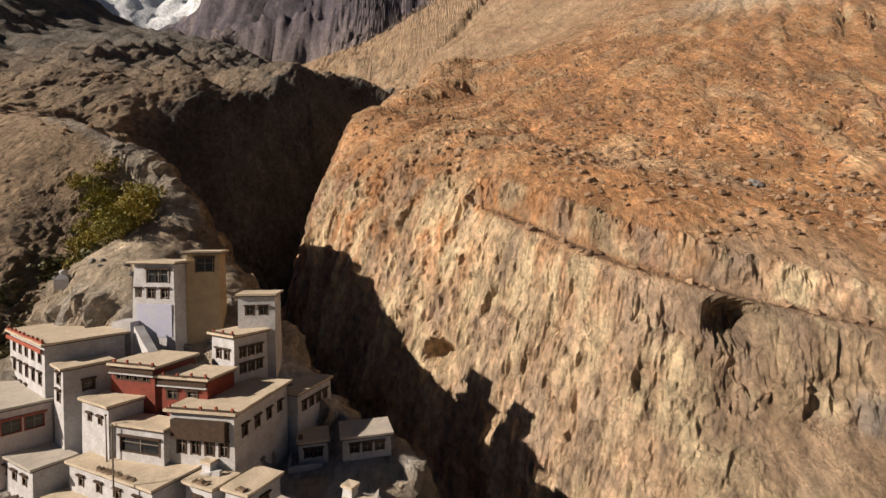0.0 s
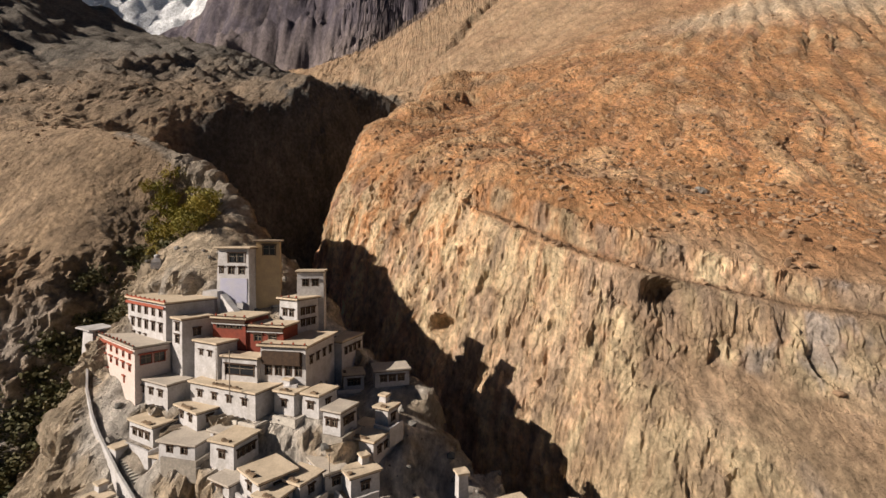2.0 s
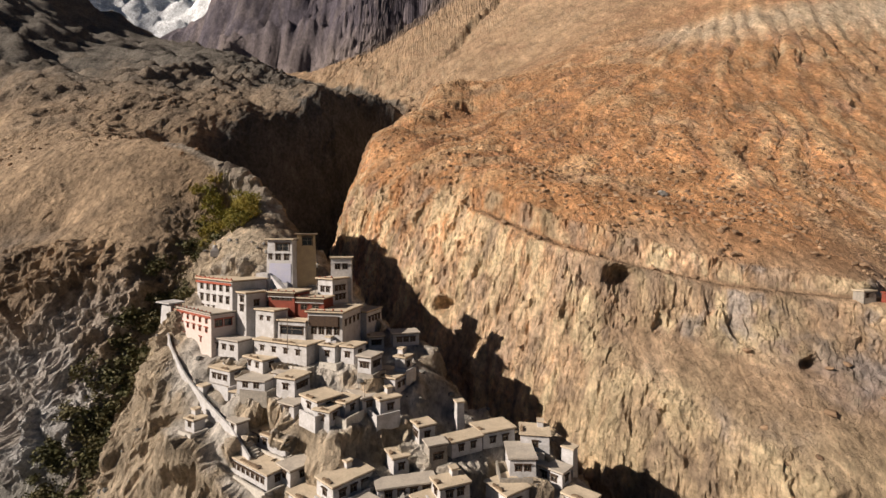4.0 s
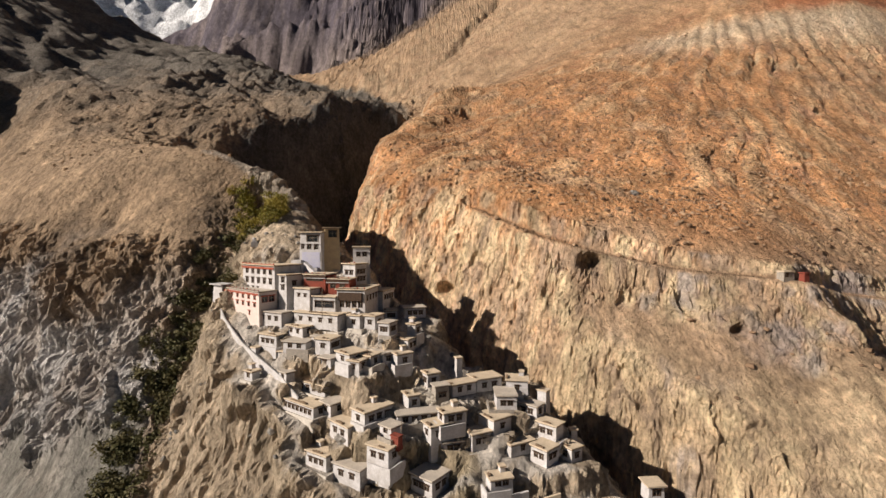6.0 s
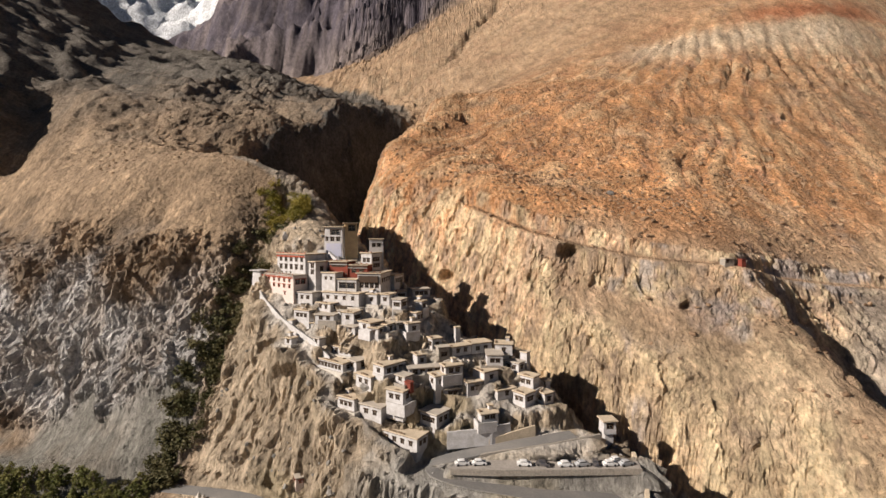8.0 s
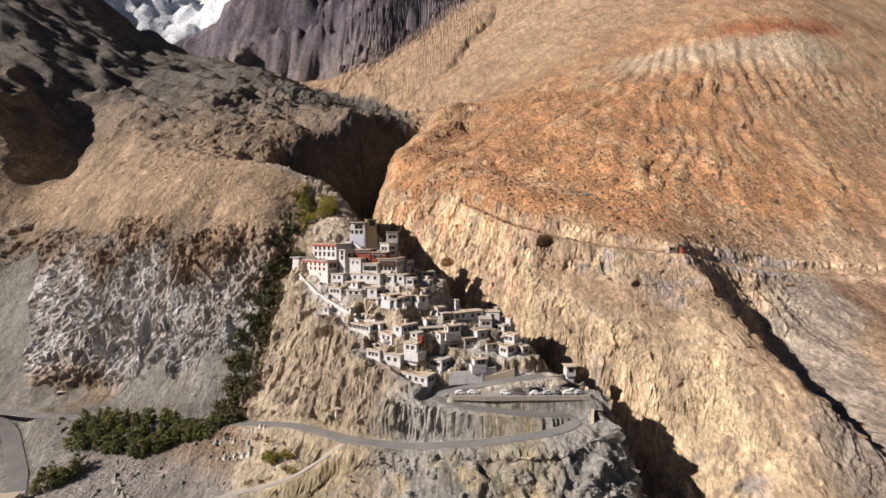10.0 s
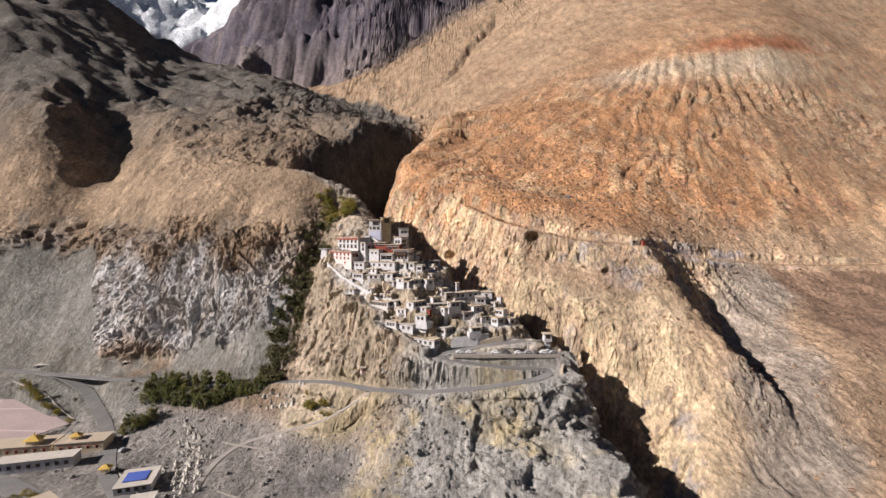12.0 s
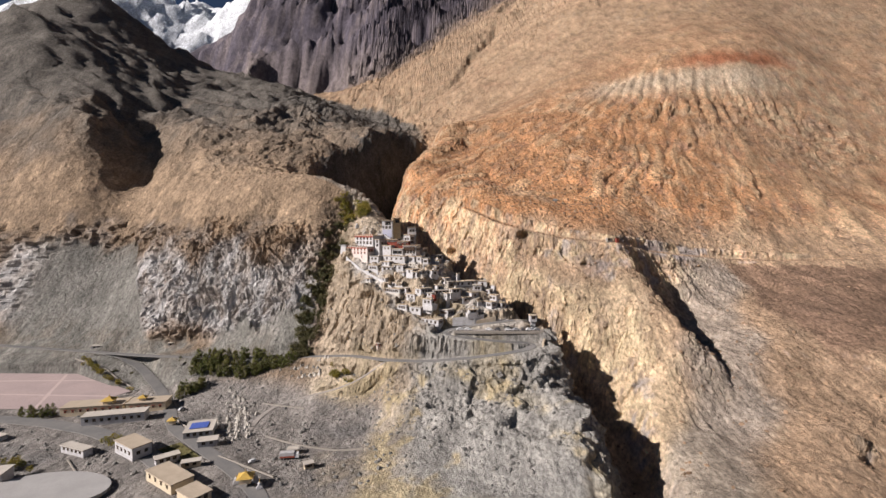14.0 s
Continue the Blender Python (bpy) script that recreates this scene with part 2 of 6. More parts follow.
LEDGE = [(12, 130, 132), (38, 102, 118.5), (58, 91, 112.5), (84, 82, 106.5), (120, 69, 103.5), (150, 88, 96.5), (184, 96, 92.5), (225, 104, 88.5), (270, 106, 87.5), (330, 108, 88.5)]
RIDGE_TRACK = [(-66, 116, 128), (-77, 127, 140), (-91, 138, 150), (-106, 145, 155), (-123, 148, 163)]
FOOT_TRACK = [(-114, -34, 0), (-117, -13, 1), (-112, 4, 3), (-95, 8, 7), (-73, 6.5, 13), (-58, 5, 20), (-50, 8, 26), (-42, 8, 30.5)]
NEAR_LINES += [ROAD_MAIN[:7], ROAD_VALLEY, ROAD_SIDE, FOOT_TRACK[:5]]


# ---- the village houses: nearest roof corner x, y, z; right length, left length, turn, height, windows on the left and on the right ----
HIGH_HOUSES = [(-36.6, 55.8, 93.5, 10, 18, 66, 6.3, 4, 0), (-56.5, 61.3, 93.2, 5, 11.5, 62, 5.8, 3, 0), (-56.5, 56.5, 86.7, 5, 8.4, 61, 4.4, 3, 0), (-48.0, 56.4, 89.4, 5, 8.5, 55, 3.5, 2, 1),
               (-45.3, 50.7, 85.9, 6.5, 8, 76, 3.2, 2, 0), (-37.0, 47.6, 87.5, 6, 5.4, 70, 5.2, 1, 3), (-47.5, 52.0, 82.4, 4, 8, 76, 4.4, 1, 0), (-35.7, 43.0, 82.9, 4, 5, 60, 3.4, 1, 0),
               (-29.5, 39.8, 85.0, 6.4, 6.9, 48, 3.7, 1, 1), (-26.3, 37.6, 83.6, 4, 4.2, 66, 3.6, 1, 1)]
MIDDLE_HOUSES = [(-23.6, 41.0, 84.2, 5, 5, 62, 3.7, 0, 1), (-20.6, 44.6, 84.0, 4, 7.5, 38, 3.7, 0, 1), (-16.2, 43.5, 84.0, 5.3, 4, 35, 4.0, 0, 1), (-13.5, 50.0, 87.0, 8.3, 7.5, 65, 5.0, 0, 3),
                 (-19.4, 50.5, 92.0, 5.1, 4, 66, 5.0, 2, 2), (-24.5, 55.2, 93.3, 5.7, 4, 67, 5.0, 1, 1), (-29.6, 56.6, 93.2, 4, 5, 66, 5.0, 1, 0), (-16.4, 70.7, 93.4, 7.7, 6, 16, 3.8, 0, 3),
                 (-23.4, 71.2, 92.4, 4.5, 5, 16, 3.8, 0, 2), (-7.2, 41.0, 79.0, 4, 4, 28, 4.2, 2, 1)]
LOW_HOUSES = [(-38.0, 33.0, 72.2, 5, 14.4, 54, 3.7, 7, 1), (-33.4, 33.4, 72.8, 6, 5, 48, 3.6, 1, 1), (-22.9, 26.6, 73.2, 9.7, 5.9, 47, 4.0, 1, 3), (-12.3, 35.5, 74.5, 3.6, 5, 26, 4.0, 0, 1),
              (-14.7, 28.9, 71.6, 12, 4, 15, 3.3, 0, 4), (-27.2, 26.2, 69.6, 5, 8.2, 48, 5.0, 2, 1), (-32.4, 24.4, 62.9, 4.6, 7.7, 58, 4.7, 3, 1), (-22.8, 19.0, 62.0, 5.5, 8.9, 60, 5.8, 2, 0),
              (-15.8, 18.4, 67.4, 5, 6.9, 59, 4.7, 2, 1), (-5.7, 24.8, 70.3, 9.5, 5, 30, 4.4, 1, 3)]
EAST_HOUSES = [(4.9, 26.8, 67.5, 5.8, 4.5, 25, 5.6, 0, 2), (-2.5, 26.2, 65.6, 7.2, 4.5, 16, 3.6, 0, 3), (-2.4, 26.8, 73.0, 6.5, 4.5, 24, 3.6, 1, 2), (10.7, 29.0, 70.4, 6.3, 6.6, 35, 4.2, 0, 1),
               (12.2, 36.1, 74.5, 5.7, 7.5, 0, 4.2, 0, 2), (7.2, 43.5, 76.6, 8.5, 6, 24, 4.0, 0, 2), (15.6, 43.0, 76.8, 6.5, 6, -8, 4.5, 0, 1), (23.2, 35.3, 71.7, 4, 6.4, 48, 3.8, 2, 1),
               (27.3, 29.7, 68.5, 4.2, 6.1, 48, 4.6, 2, 0), (14.9, 26.2, 65.0, 7.6, 4.6, 28, 3.4, 0, 1)]
FRONT_HOUSES = [(23.6, 24.0, 64.7, 5.2, 5.2, 42, 5.5, 2, 2), (-5.2, 16.8, 60.6, 6.8, 7.0, 52, 4.9, 3, 2), (8.8, 17.1, 60.8, 5.7, 4, 15, 3.0, 0, 2), (-11.0, 11.8, 55.4, 6.0, 14.4, 58, 6.6, 4, 2)]
MORE_HOUSES = [(-36.8, 40.5, 75.6, 4.8, 12, 58, 3.6, 4, 1), (-49.0, 43.5, 78.5, 3, 4, 50, 3.0, 1, 0), (-11.7, 56.0, 90.5, 3.6, 3.2, 62, 4.0, 0, 1), (0.0, 38.5, 76.6, 8, 4.2, 29, 3.6, 0, 2),
               (-15.7, 23.4, 70.6, 4, 4.4, 50, 3.0, 1, 0), (30.5, 26.3, 64.0, 4, 4.5, 32, 4.0, 1, 1), (-60.2, 46.3, 78.0, 3, 3.8, 60, 3.2, 1, 0), (-40.5, 52.5, 87.2, 3.5, 4.5, 66, 3.4, 1, 0)]
HOUSE_TABLES = (HIGH_HOUSES, MIDDLE_HOUSES, LOW_HOUSES, EAST_HOUSES, FRONT_HOUSES, MORE_HOUSES)


def land(x, y):
    """The height of the land before its rock relief."""
    pts = np.concatenate([along(l, 11) for l in NEAR_LINES] + [along(l, 45) for l in MID_LINES] + [along(l, 180) for l in FAR_LINES])
    keys, keep = set(), []
    for i, p in enumerate(pts):
        k = (round(p[0] / 4), round(p[1] / 4))
        if k not in keys:
            keys.add(k)
            keep.append(i)
    pts = pts[keep]
    n = len(pts)
    c = pts[:, :2] / 100
    d = np.hypot(c[:, None, 0] - c[None, :, 0], c[:, None, 1] - c[None, :, 1])
    A = np.zeros((n + 3, n + 3))
    A[:n, :n] = -d - np.eye(n) * 0.0006
    A[:n, n], A[:n, n + 1:] = 1, c
    A[n, :n], A[n + 1:, :n] = 1, c.T
    w = np.linalg.solve(A, np.concatenate([pts[:, 2], [0, 0, 0]]))
    fx, fy = (x / 100).ravel().astype(np.float32), (y / 100).ravel().astype(np.float32)
    out = (w[n] + w[n + 1] * fx + w[n + 2] * fy).astype(np.float32)
    c32, w32 = c.astype(np.float32), w[:n].astype(np.float32)
    for s in range(0, len(fx), 8000):
        e = s + 8000
        out[s:e] -= np.sqrt((fx[s:e, None] - c32[None, :, 0]) ** 2 + (fy[s:e, None] - c32[None, :, 1]) ** 2) @ w32
    return out.reshape(x.shape)


def graded(lo, hi, step, first, last, grow_lo, grow_hi):
    """Even steps between lo and hi, growing beyond."""
    mid = list(np.arange(lo, hi, step))
    up, s = [mid[-1]], step
    while up[-1] < last:
        s *= grow_hi
        up.append(up[-1] + s)
    down, s = [mid[0]], step
    while down[-1] > first:
        s *= grow_lo
        down.append(down[-1] - s)
    return np.array(down[:0:-1] + mid + up[1:])


FINE = 1.0
GX = graded(-215, 190, 0.64 * FINE, -3200, 3000, 1.021, 1.021)
GY = graded(-76, 172, 0.64 * FINE, -900, 3800, 1.06, 1.0145)
XX, YY = np.meshgrid(GX, GY)
XX, YY = XX.astype(np.float32), YY.astype(np.float32)
BASE = land(XX, YY)
gorge_y = [p[1] for p in GORGE]
gorge_x = [p[0] for p in GORGE]
RIGHT = smooth(XX - np.interp(YY, gorge_y, gorge_x), -6, 6)              # 1 beyond the gorge
FLOOR = smooth(BASE, 16, 6) * smooth(YY, 140, 110)                        # the flat valley floor
FAR = smooth(YY, 1150, 1500)

gz_y, gz_x = np.gradient(BASE, GY, GX)
STEEP = smooth(np.hypot(gz_x, gz_y), 0.85, 1.7)



def only(zone, kind, sx, sy, z, octaves, gain=0.5, wx=0.0, wy=0.0, lean=0.0, turn=0.0):
    """A noise worked out only where its zone reaches; wx, wy: how far the warp bends it; turn: degrees by which its axes turn."""
    out = np.zeros_like(BASE)
    on = np.nonzero(zone > 0.002)
    x, y, w = XX[on], YY[on], warp[on]
    c, s = math.cos(radians(turn)), math.sin(radians(turn))
    x, y = x * c + y * s, y * c - x * s
    v = kind(x / sx + w * wx + y * lean, y / sy + w * wy, z, octaves, gain)
    out[on] = v - v.mean()
    return out * zone


# gullies, ribs and hummocks
warp = fbm(XX / 130, YY / 130, 0.3, 2)
hum = fbm(XX / 60, YY / 60, 1.7, 4)
rib_zone = RIGHT * smooth(YY, 95, 170) * (1 - FAR)
left_zone = (1 - RIGHT) * smooth(YY, 120, 200) * (1 - FAR)
canyon_x = np.interp(YY, [350, 470, 600, 750, 850, 950], [-50, -45, -60, -100, -170, -250])
canyon = np.exp(-((XX - canyon_x) / 90) ** 2) * smooth(YY, 300, 420) * (1 - FAR)
high = smooth(np.hypot(XX, YY), 500, 1500) * smooth(BASE, 120, 420)
fan_a, fan_r = np.arctan2(XX - 420, 600 - YY), np.hypot(XX - 420, YY - 600)          # lines of fall from the right hill's cap


def rills(zone, pitch, bend, seed, sharp=1.0, uneven=0.5):
    """Rills that run down the fan, pitch metres apart at 300 m from its head, wandering by bend."""
    out = np.zeros_like(BASE)
    on = np.nonzero(zone > 0.002)
    a, r, w = fan_a[on], fan_r[on], warp[on]
    turn = a * 300 / pitch + bend * perlin(a * 9, r / 70, seed) + 0.5 * bend * perlin(a * 30, r / 34, seed + 3) + 0.4 * w
    v = np.abs(np.sin(math.pi * turn)) ** sharp * (0.62 + uneven * perlin(a * 14, r / 90, seed + 6))
    out[on] = v - v.mean()
    return out * zone


soil = rib_zone * (1 - STEEP) * smooth(YY, 500, 380)
broad_rills, fine_rills = rills(soil, 29, 0.9, 2.1), rills(soil, 11.5, 1.0, 7.4)
relief = broad_rills * 3.6 + fine_rills * 1.9 + rib_zone * 1.4 * hum
relief += only(soil, ridged, 17, 26, 2.1, 4, 0.6, 1.0, 0.4) * (0.2 + 1.3 * smooth(hum, 0.15, 0.6))
# flutes that fan out below the bare cap of the right hill
flute = smooth(BASE, 225, 265) * smooth(BASE, 352, 325) * smooth(XX, 150, 230) * smooth(XX, 470, 400) * smooth(YY, 460, 400) * RIGHT
relief += rills(flute, 15, 0.45, 5.1, 0.8, 0.12) * 7.5
away_left = smooth(np.interp(YY, gorge_y, gorge_x) - XX, 20, 120)
relief += only(left_zone * away_left * smooth(BASE, 165, 260), ridged, 75, 75, 7.7, 6, 0.58, 0.8, -0.5) * 8.0 + left_zone * (0.6 + 1.6 * away_left) * hum
# spurs and gullies that run down to the gorge on its left side
left_ribs = left_zone * away_left * smooth(YY, 225, 290) * smooth(YY, 900, 650)
relief += only(left_ribs, ridged, 46, 240, 4.9, 3, 0.45, 0.5, 0, 0, 64) * 7.5
rough_left = left_zone * smooth(BASE, 150, 172)
relief += only(rough_left, ridged, 21, 30, 1.3, 4, 0.6, 0.9, 0.3, 0, 40) * 2.4 - rough_left * 0.6
low_right = RIGHT * smooth(YY, 100, 70) * smooth(XX, 104, 132)
relief += only(low_right, ridged, 34, 80, 6.3, 5, 0.58, 0.6, 0.3, 1 / 90) * 2.6
peaks = np.maximum(high * 0.3, FAR)
relief += only(peaks, ridged, 420, 420, 3.3, 6, 0.55, 0.5) * 105 - peaks * 12
relief += only(peaks, ridged, 150, 170, 6.1, 5, 0.55, 0.6, 0.2, 0.4, 35) * 14
relief += only(canyon, ridged, 34, 42, 9.1, 5, 0.55, 0.5, 0.5, 0, 25) * 5.5
relief += (1 - FLOOR) * (1 - FAR) * 0.5 * hum + only((1 - FLOOR) * smooth(YY, 400, 200), fbm, 9, 9, 3.9, 3) * 0.45 + FLOOR * 0.2 * hum

near, level = to_line(XX, YY, along([(130, 1030, 0), (60, 910, 0), (5, 800, 0), (-60, 765, 0), (-105, 747, 0)], 20))
relief -= 14 * smooth(near + 5 * hum, 20, 3)
ground_z = BASE + relief
ROAD_MASK = np.zeros_like(BASE)
for line, half, verge in ((ROAD_MAIN, 3.6, 3.0), (ROAD_VALLEY, 5.5, 6.0), (ROAD_SIDE, 4.5, 6.0), (FOOT_TRACK, 1.8, 2.5), (LEDGE, 1.4, 5.0)):
    near, level = to_line(XX, YY, along(line, 12))
    m = 1 - smooth(near, half, half + verge)
    ground_z = ground_z * (1 - m) + (level - 0.25) * m
    ROAD_MASK = np.maximum(ROAD_MASK, m)
pitch = smooth(XX, -420, -415) * smooth(-0.53 * (XX + 256) - 0.85 * (YY - 54), 0, 3) * smooth(YY, -4, 0) * smooth(-XX + 0.43 * YY, 232, 236) * smooth(YY, 78, 74)
ground_z = ground_z * (1 - pitch) + 0.8 * pitch
ROAD_MASK = np.maximum(ROAD_MASK, pitch)
# the car park and the lower village stand on made ground
park = smooth(XX, -4, 0) * smooth(XX, 56, 54) * smooth(YY, 4.6, 5.4) * smooth(YY, 11.4, 10.2)
ground_z = ground_z * (1 - park) + 49.3 * park
ROAD_MASK = np.maximum(ROAD_MASK, park)

# each house stands on a terrace of its own
terrace_sum, terrace_weight, terrace_near = np.zeros_like(BASE), np.zeros_like(BASE), np.full_like(BASE, 99.0)
near_village = (slice(int(np.searchsorted(GY, 0)), int(np.searchsorted(GY, 110))), slice(int(np.searchsorted(GX, -100)), int(np.searchsorted(GX, 60))))
vx, vy = XX[near_village], YY[near_village]
for table in HOUSE_TABLES:
    for hx, hy, hz, wr, dl, turn, high, nl, nr in table:
        c, s = math.cos(radians(turn)), math.sin(radians(turn))
        u, v = (vx - hx) * c + (vy - hy) * s, -(vx - hx) * s + (vy - hy) * c
        away = np.hypot(np.maximum(np.maximum(-u, u - wr), 0), np.maximum(np.maximum(-v, v - dl), 0))
        w = 1 / (away + 0.7) ** 3.2
        terrace_sum[near_village] += w * (hz - high + 0.45 * max(0.0, high - 3.8))
        terrace_weight[near_village] += w
        terrace_near[near_village] = np.minimum(terrace_near[near_village], away)
m = smooth(terrace_near, 6.5, 2.2) * (1 - ROAD_MASK)
ground_z = ground_z * (1 - m) + terrace_sum / np.maximum(terrace_weight, 1e-6) * m

# rock relief, pushed out along the slope
gz_y, gz_x = np.gradient(ground_z, GY, GX)
inv = 1 / np.sqrt(1 + gz_x ** 2 + gz_y ** 2)
NX, NY, NZ = -gz_x * inv, -gz_y * inv, inv
STEEP = smooth(np.hypot(gz_x, gz_y), 0.75, 1.5)
calm = (1 - ROAD_MASK) * (1 - FLOOR * (1 - STEEP))
village = smooth(XX, -80, -72) * smooth(XX, 46, 40) * smooth(YY, 8, 14) * smooth(YY, 92, 84) * (1 - RIGHT) * smooth(BASE, 46, 50)
calm = calm * (1 - 0.92 * village * smooth(BASE, 112, 104) * (1 - smooth(np.hypot(gz_x, gz_y), 1.3, 2.2)))
near_land = (YY < 520) & (YY > -130) & (np.abs(XX) < 620)
sel = np.nonzero(near_land)
px, py, pz = XX[sel], YY[sel], ground_z[sel]
rw = fbm(px / 30, py / 30, pz / 30, 2)
crags = ridged(px / 15 + rw * 0.9, py / 15, pz / 34 + rw * 0.5, 5, 0.55)
slabs = ridged((px + py * 0.4) / 26 + rw, (py - pz) / 30, pz / 16 + rw, 3)
leftness = (1 - RIGHT[sel]) * smooth(px, -92, -108)
chips, blocks = np.zeros_like(px), np.zeros_like(px)
steep_now = np.nonzero((STEEP[sel] > 0.03) & (py < 330))[0]
qx, qy, qz, qw = px[steep_now], py[steep_now], pz[steep_now], rw[steep_now]
left_now, right_now = leftness[steep_now], RIGHT[sel][steep_now]
blocks[steep_now] = (2.2 - 1.1 * right_now - 1.2 * left_now) * facets(qx / 9 + qw * 0.35, qy / 9, qz / 17 + qw * 0.3) + (0.6 + 1.4 * left_now * smooth(qz, 120, 100)) * facets(qx / 21 + qw * 0.4, qy / 21 + 3.7, qz / 27 - qw * 0.4)
chips[steep_now] = facets(qx / 3.4 + qw * 0.5, qy / 3.4, qz / 5.5)
flutes = ridged(px / 10 + rw * 0.8, py / 10, pz / 50 + rw * 0.4, 5, 0.66)
gorge_side = smooth(px, 75, 35)
strata = 0.55 * gorge_side * ridged(px / 4.6 + rw, py / 4.6, pz / 34 + rw * 0.4, 3, 0.6) + 0.5 * ridged(px / 5.5 + rw, py / 5.5, pz / 6 + px / 22, 4, 0.62) - 0.45
dip = ridged((px + 1.2 * pz) / 17 + 0.8 * rw, py / 17, (pz - 1.2 * px) / 52, 5, 0.64)
push = STEEP[sel] * ((1.0 + 0.5 * leftness) * ((0.75 - 0.4 * RIGHT[sel]) * crags + (0.8 - 0.35 * RIGHT[sel]) * slabs - 0.7) + blocks + (1.15 + 0.1 * leftness - 0.45 * RIGHT[sel]) * chips + (0.75 - 0.25 * RIGHT[sel]) * flutes * (1 - leftness) + RIGHT[sel] * strata + leftness * 2.0 * (dip - 0.5))
push += (1 - STEEP[sel]) * (0.28 * ridged(px / 3.1, py / 4.5, pz / 3.5, 2) + (0.5 - 0.3 * leftness) * crags * smooth(py, 60, 110))
front = (1 - RIGHT[sel]) * smooth(py, 20, 6) * smooth(pz, 1, 6) * smooth(px, -50, -30) * smooth(px, 72, 60) * smooth(py, -115, -90)
blocks_front = np.zeros_like(px)
front_now = np.nonzero(front > 0.02)[0]
blocks_front[front_now] = facets(px[front_now] / 19 + rw[front_now] * 0.4, py[front_now] / 15, pz[front_now] / 12)
push += front * 3.6 * blocks_front
push += front * ((1.3 + 1.6 * smooth(px, 10, 35) * smooth(py, -50, -30)) * ridged(px / 11, py / 11, pz / 12, 5, 0.6) + 0.5 * ridged((px + 0.7 * py) / 12, (py - 0.7 * px) / 30, 4.4, 3) - 0.5)
foot_z = np.interp(px, [-330, -295, -262, -232, -204, -178, -157, -126, -112], [104, 84, 44, 24, 31, 37, 44, 52, 60])
scree = (1 - RIGHT[sel]) * smooth(px, -100, -110) * smooth(pz + 13 * rw + 5 * crags - foot_z, 7, -7) * smooth(py, 34, 42) * smooth(px, -420, -380)
push *= calm[sel] * (1 - 0.9 * scree) * (1 - 0.82 * leftness * smooth(pz + 10 * rw, 108, 124))
SCREE = np.zeros_like(BASE)
SCREE[sel] = scree
OX, OY, OZ = XX.copy(), YY.copy(), ground_z.copy()
CAVES = ((55, 90, 108, 5.4, 8.0), (95, 61, 87, 3.0, 4.5), (80, 57.4, 72.5, 3.0, 3.6), (80, 83, 103, 2.0, 5.0), (-1, 120, 93.5, 4.5, 6.0), (-14, 176, 146, 3.0, 5.0), (20, 103, 112, 2.2, 5.0))
hollow = np.zeros_like(px)
for cx, cy, cz, r, deep in CAVES:
    d = np.sqrt((px - cx) ** 2 + (py - cy) ** 2 * 0.4 + ((pz - cz) * 1.35) ** 2) + 1.7 * rw
    hollow = np.maximum(hollow, deep * smooth(d, r * 1.15, r * 0.35))
push *= 1 - smooth(hollow, 0, 1)
OX[sel] += 0.3 * hollow
OY[sel] += 0.95 * hollow
OX[sel] += NX[sel] * push
OY[sel] += NY[sel] * push
OZ[sel] += NZ[sel] * push

# rock and soil colours by where each kind lies
tint = fbm(XX / 38, YY / 38, BASE / 38, 3)
tint2 = fbm(XX / 11, YY / 11, BASE / 25, 3)


def blend(colour, other, mask):
    return colour * (1 - mask[..., None]) + np.array(other, np.float32) * mask[..., None]


col = np.zeros(XX.shape + (3,), np.float32) + np.array((0.40, 0.29, 0.195), np.float32)
col = blend(col, (0.40, 0.36, 0.325), FLOOR)
col = blend(col, (0.40, 0.33, 0.24), FLOOR * smooth(tint + 0.5 * tint2, 0.1, 0.7) * smooth(XX, -90, -50) * 0.7)
col = blend(col, (0.24, 0.23, 0.225), FLOOR * smooth(-tint, 0.2, 0.7) * 0.5)
col = blend(col, (0.51, 0.35, 0.225), RIGHT)                                                       # pale ochre
col = blend(col, (0.51, 0.255, 0.115), RIGHT * smooth(BASE + 12 * tint, 100, 135) * (0.45 + 0.5 * smooth(XX + 60 * tint, 420, 220) * smooth(YY, 560, 300)))   # orange soil
col = blend(col, (0.40, 0.195, 0.10), RIGHT * smooth(tint + tint2 * 0.5, 0.25, 0.8) * smooth(BASE, 110, 140) * 0.75)
col = blend(col, (0.38, 0.28, 0.20), RIGHT * smooth(-tint + 0.4 * tint2, 0.2, 0.8) * 0.6)
col = blend(col, (0.34, 0.27, 0.21), RIGHT * STEEP * smooth(tint2 + 0.4 * tint, 0.2, 0.6) * 0.5)
col = blend(col, (0.46, 0.27, 0.19), RIGHT * STEEP * smooth(tint - 0.5 * tint2, 0.2, 0.7) * 0.7)
col = blend(col, (0.66, 0.51, 0.33), RIGHT * STEEP * smooth(-tint2 + 0.2 * tint, -0.2, 0.5) * 0.8)
col = blend(col, (0.66, 0.51, 0.33), RIGHT * smooth(BASE + 10 * tint, 92, 70) * smooth(YY, 90, 60) * smooth(XX, 135, 115) * 0.6)
shoulder = (1 - RIGHT) * smooth(XX, -92, -112) * smooth(BASE + 22 * tint + 8 * tint2, 112, 128) * smooth(BASE + 12 * tint, 205, 178)
col = blend(col, (0.54, 0.385, 0.25), shoulder * (0.55 + 0.35 * smooth(tint2, -0.4, 0.4)))               # tan shoulder above the grey cliff
leftcl = (1 - RIGHT) * smooth(XX, -96, -112) * smooth(BASE + 26 * tint + 12 * tint2, 116, 78) * smooth(BASE + 8 * tint, 20, 40)
col = blend(col, (0.44, 0.42, 0.405), leftcl * (0.7 + 0.3 * smooth(tint2, -0.5, 0.3)))
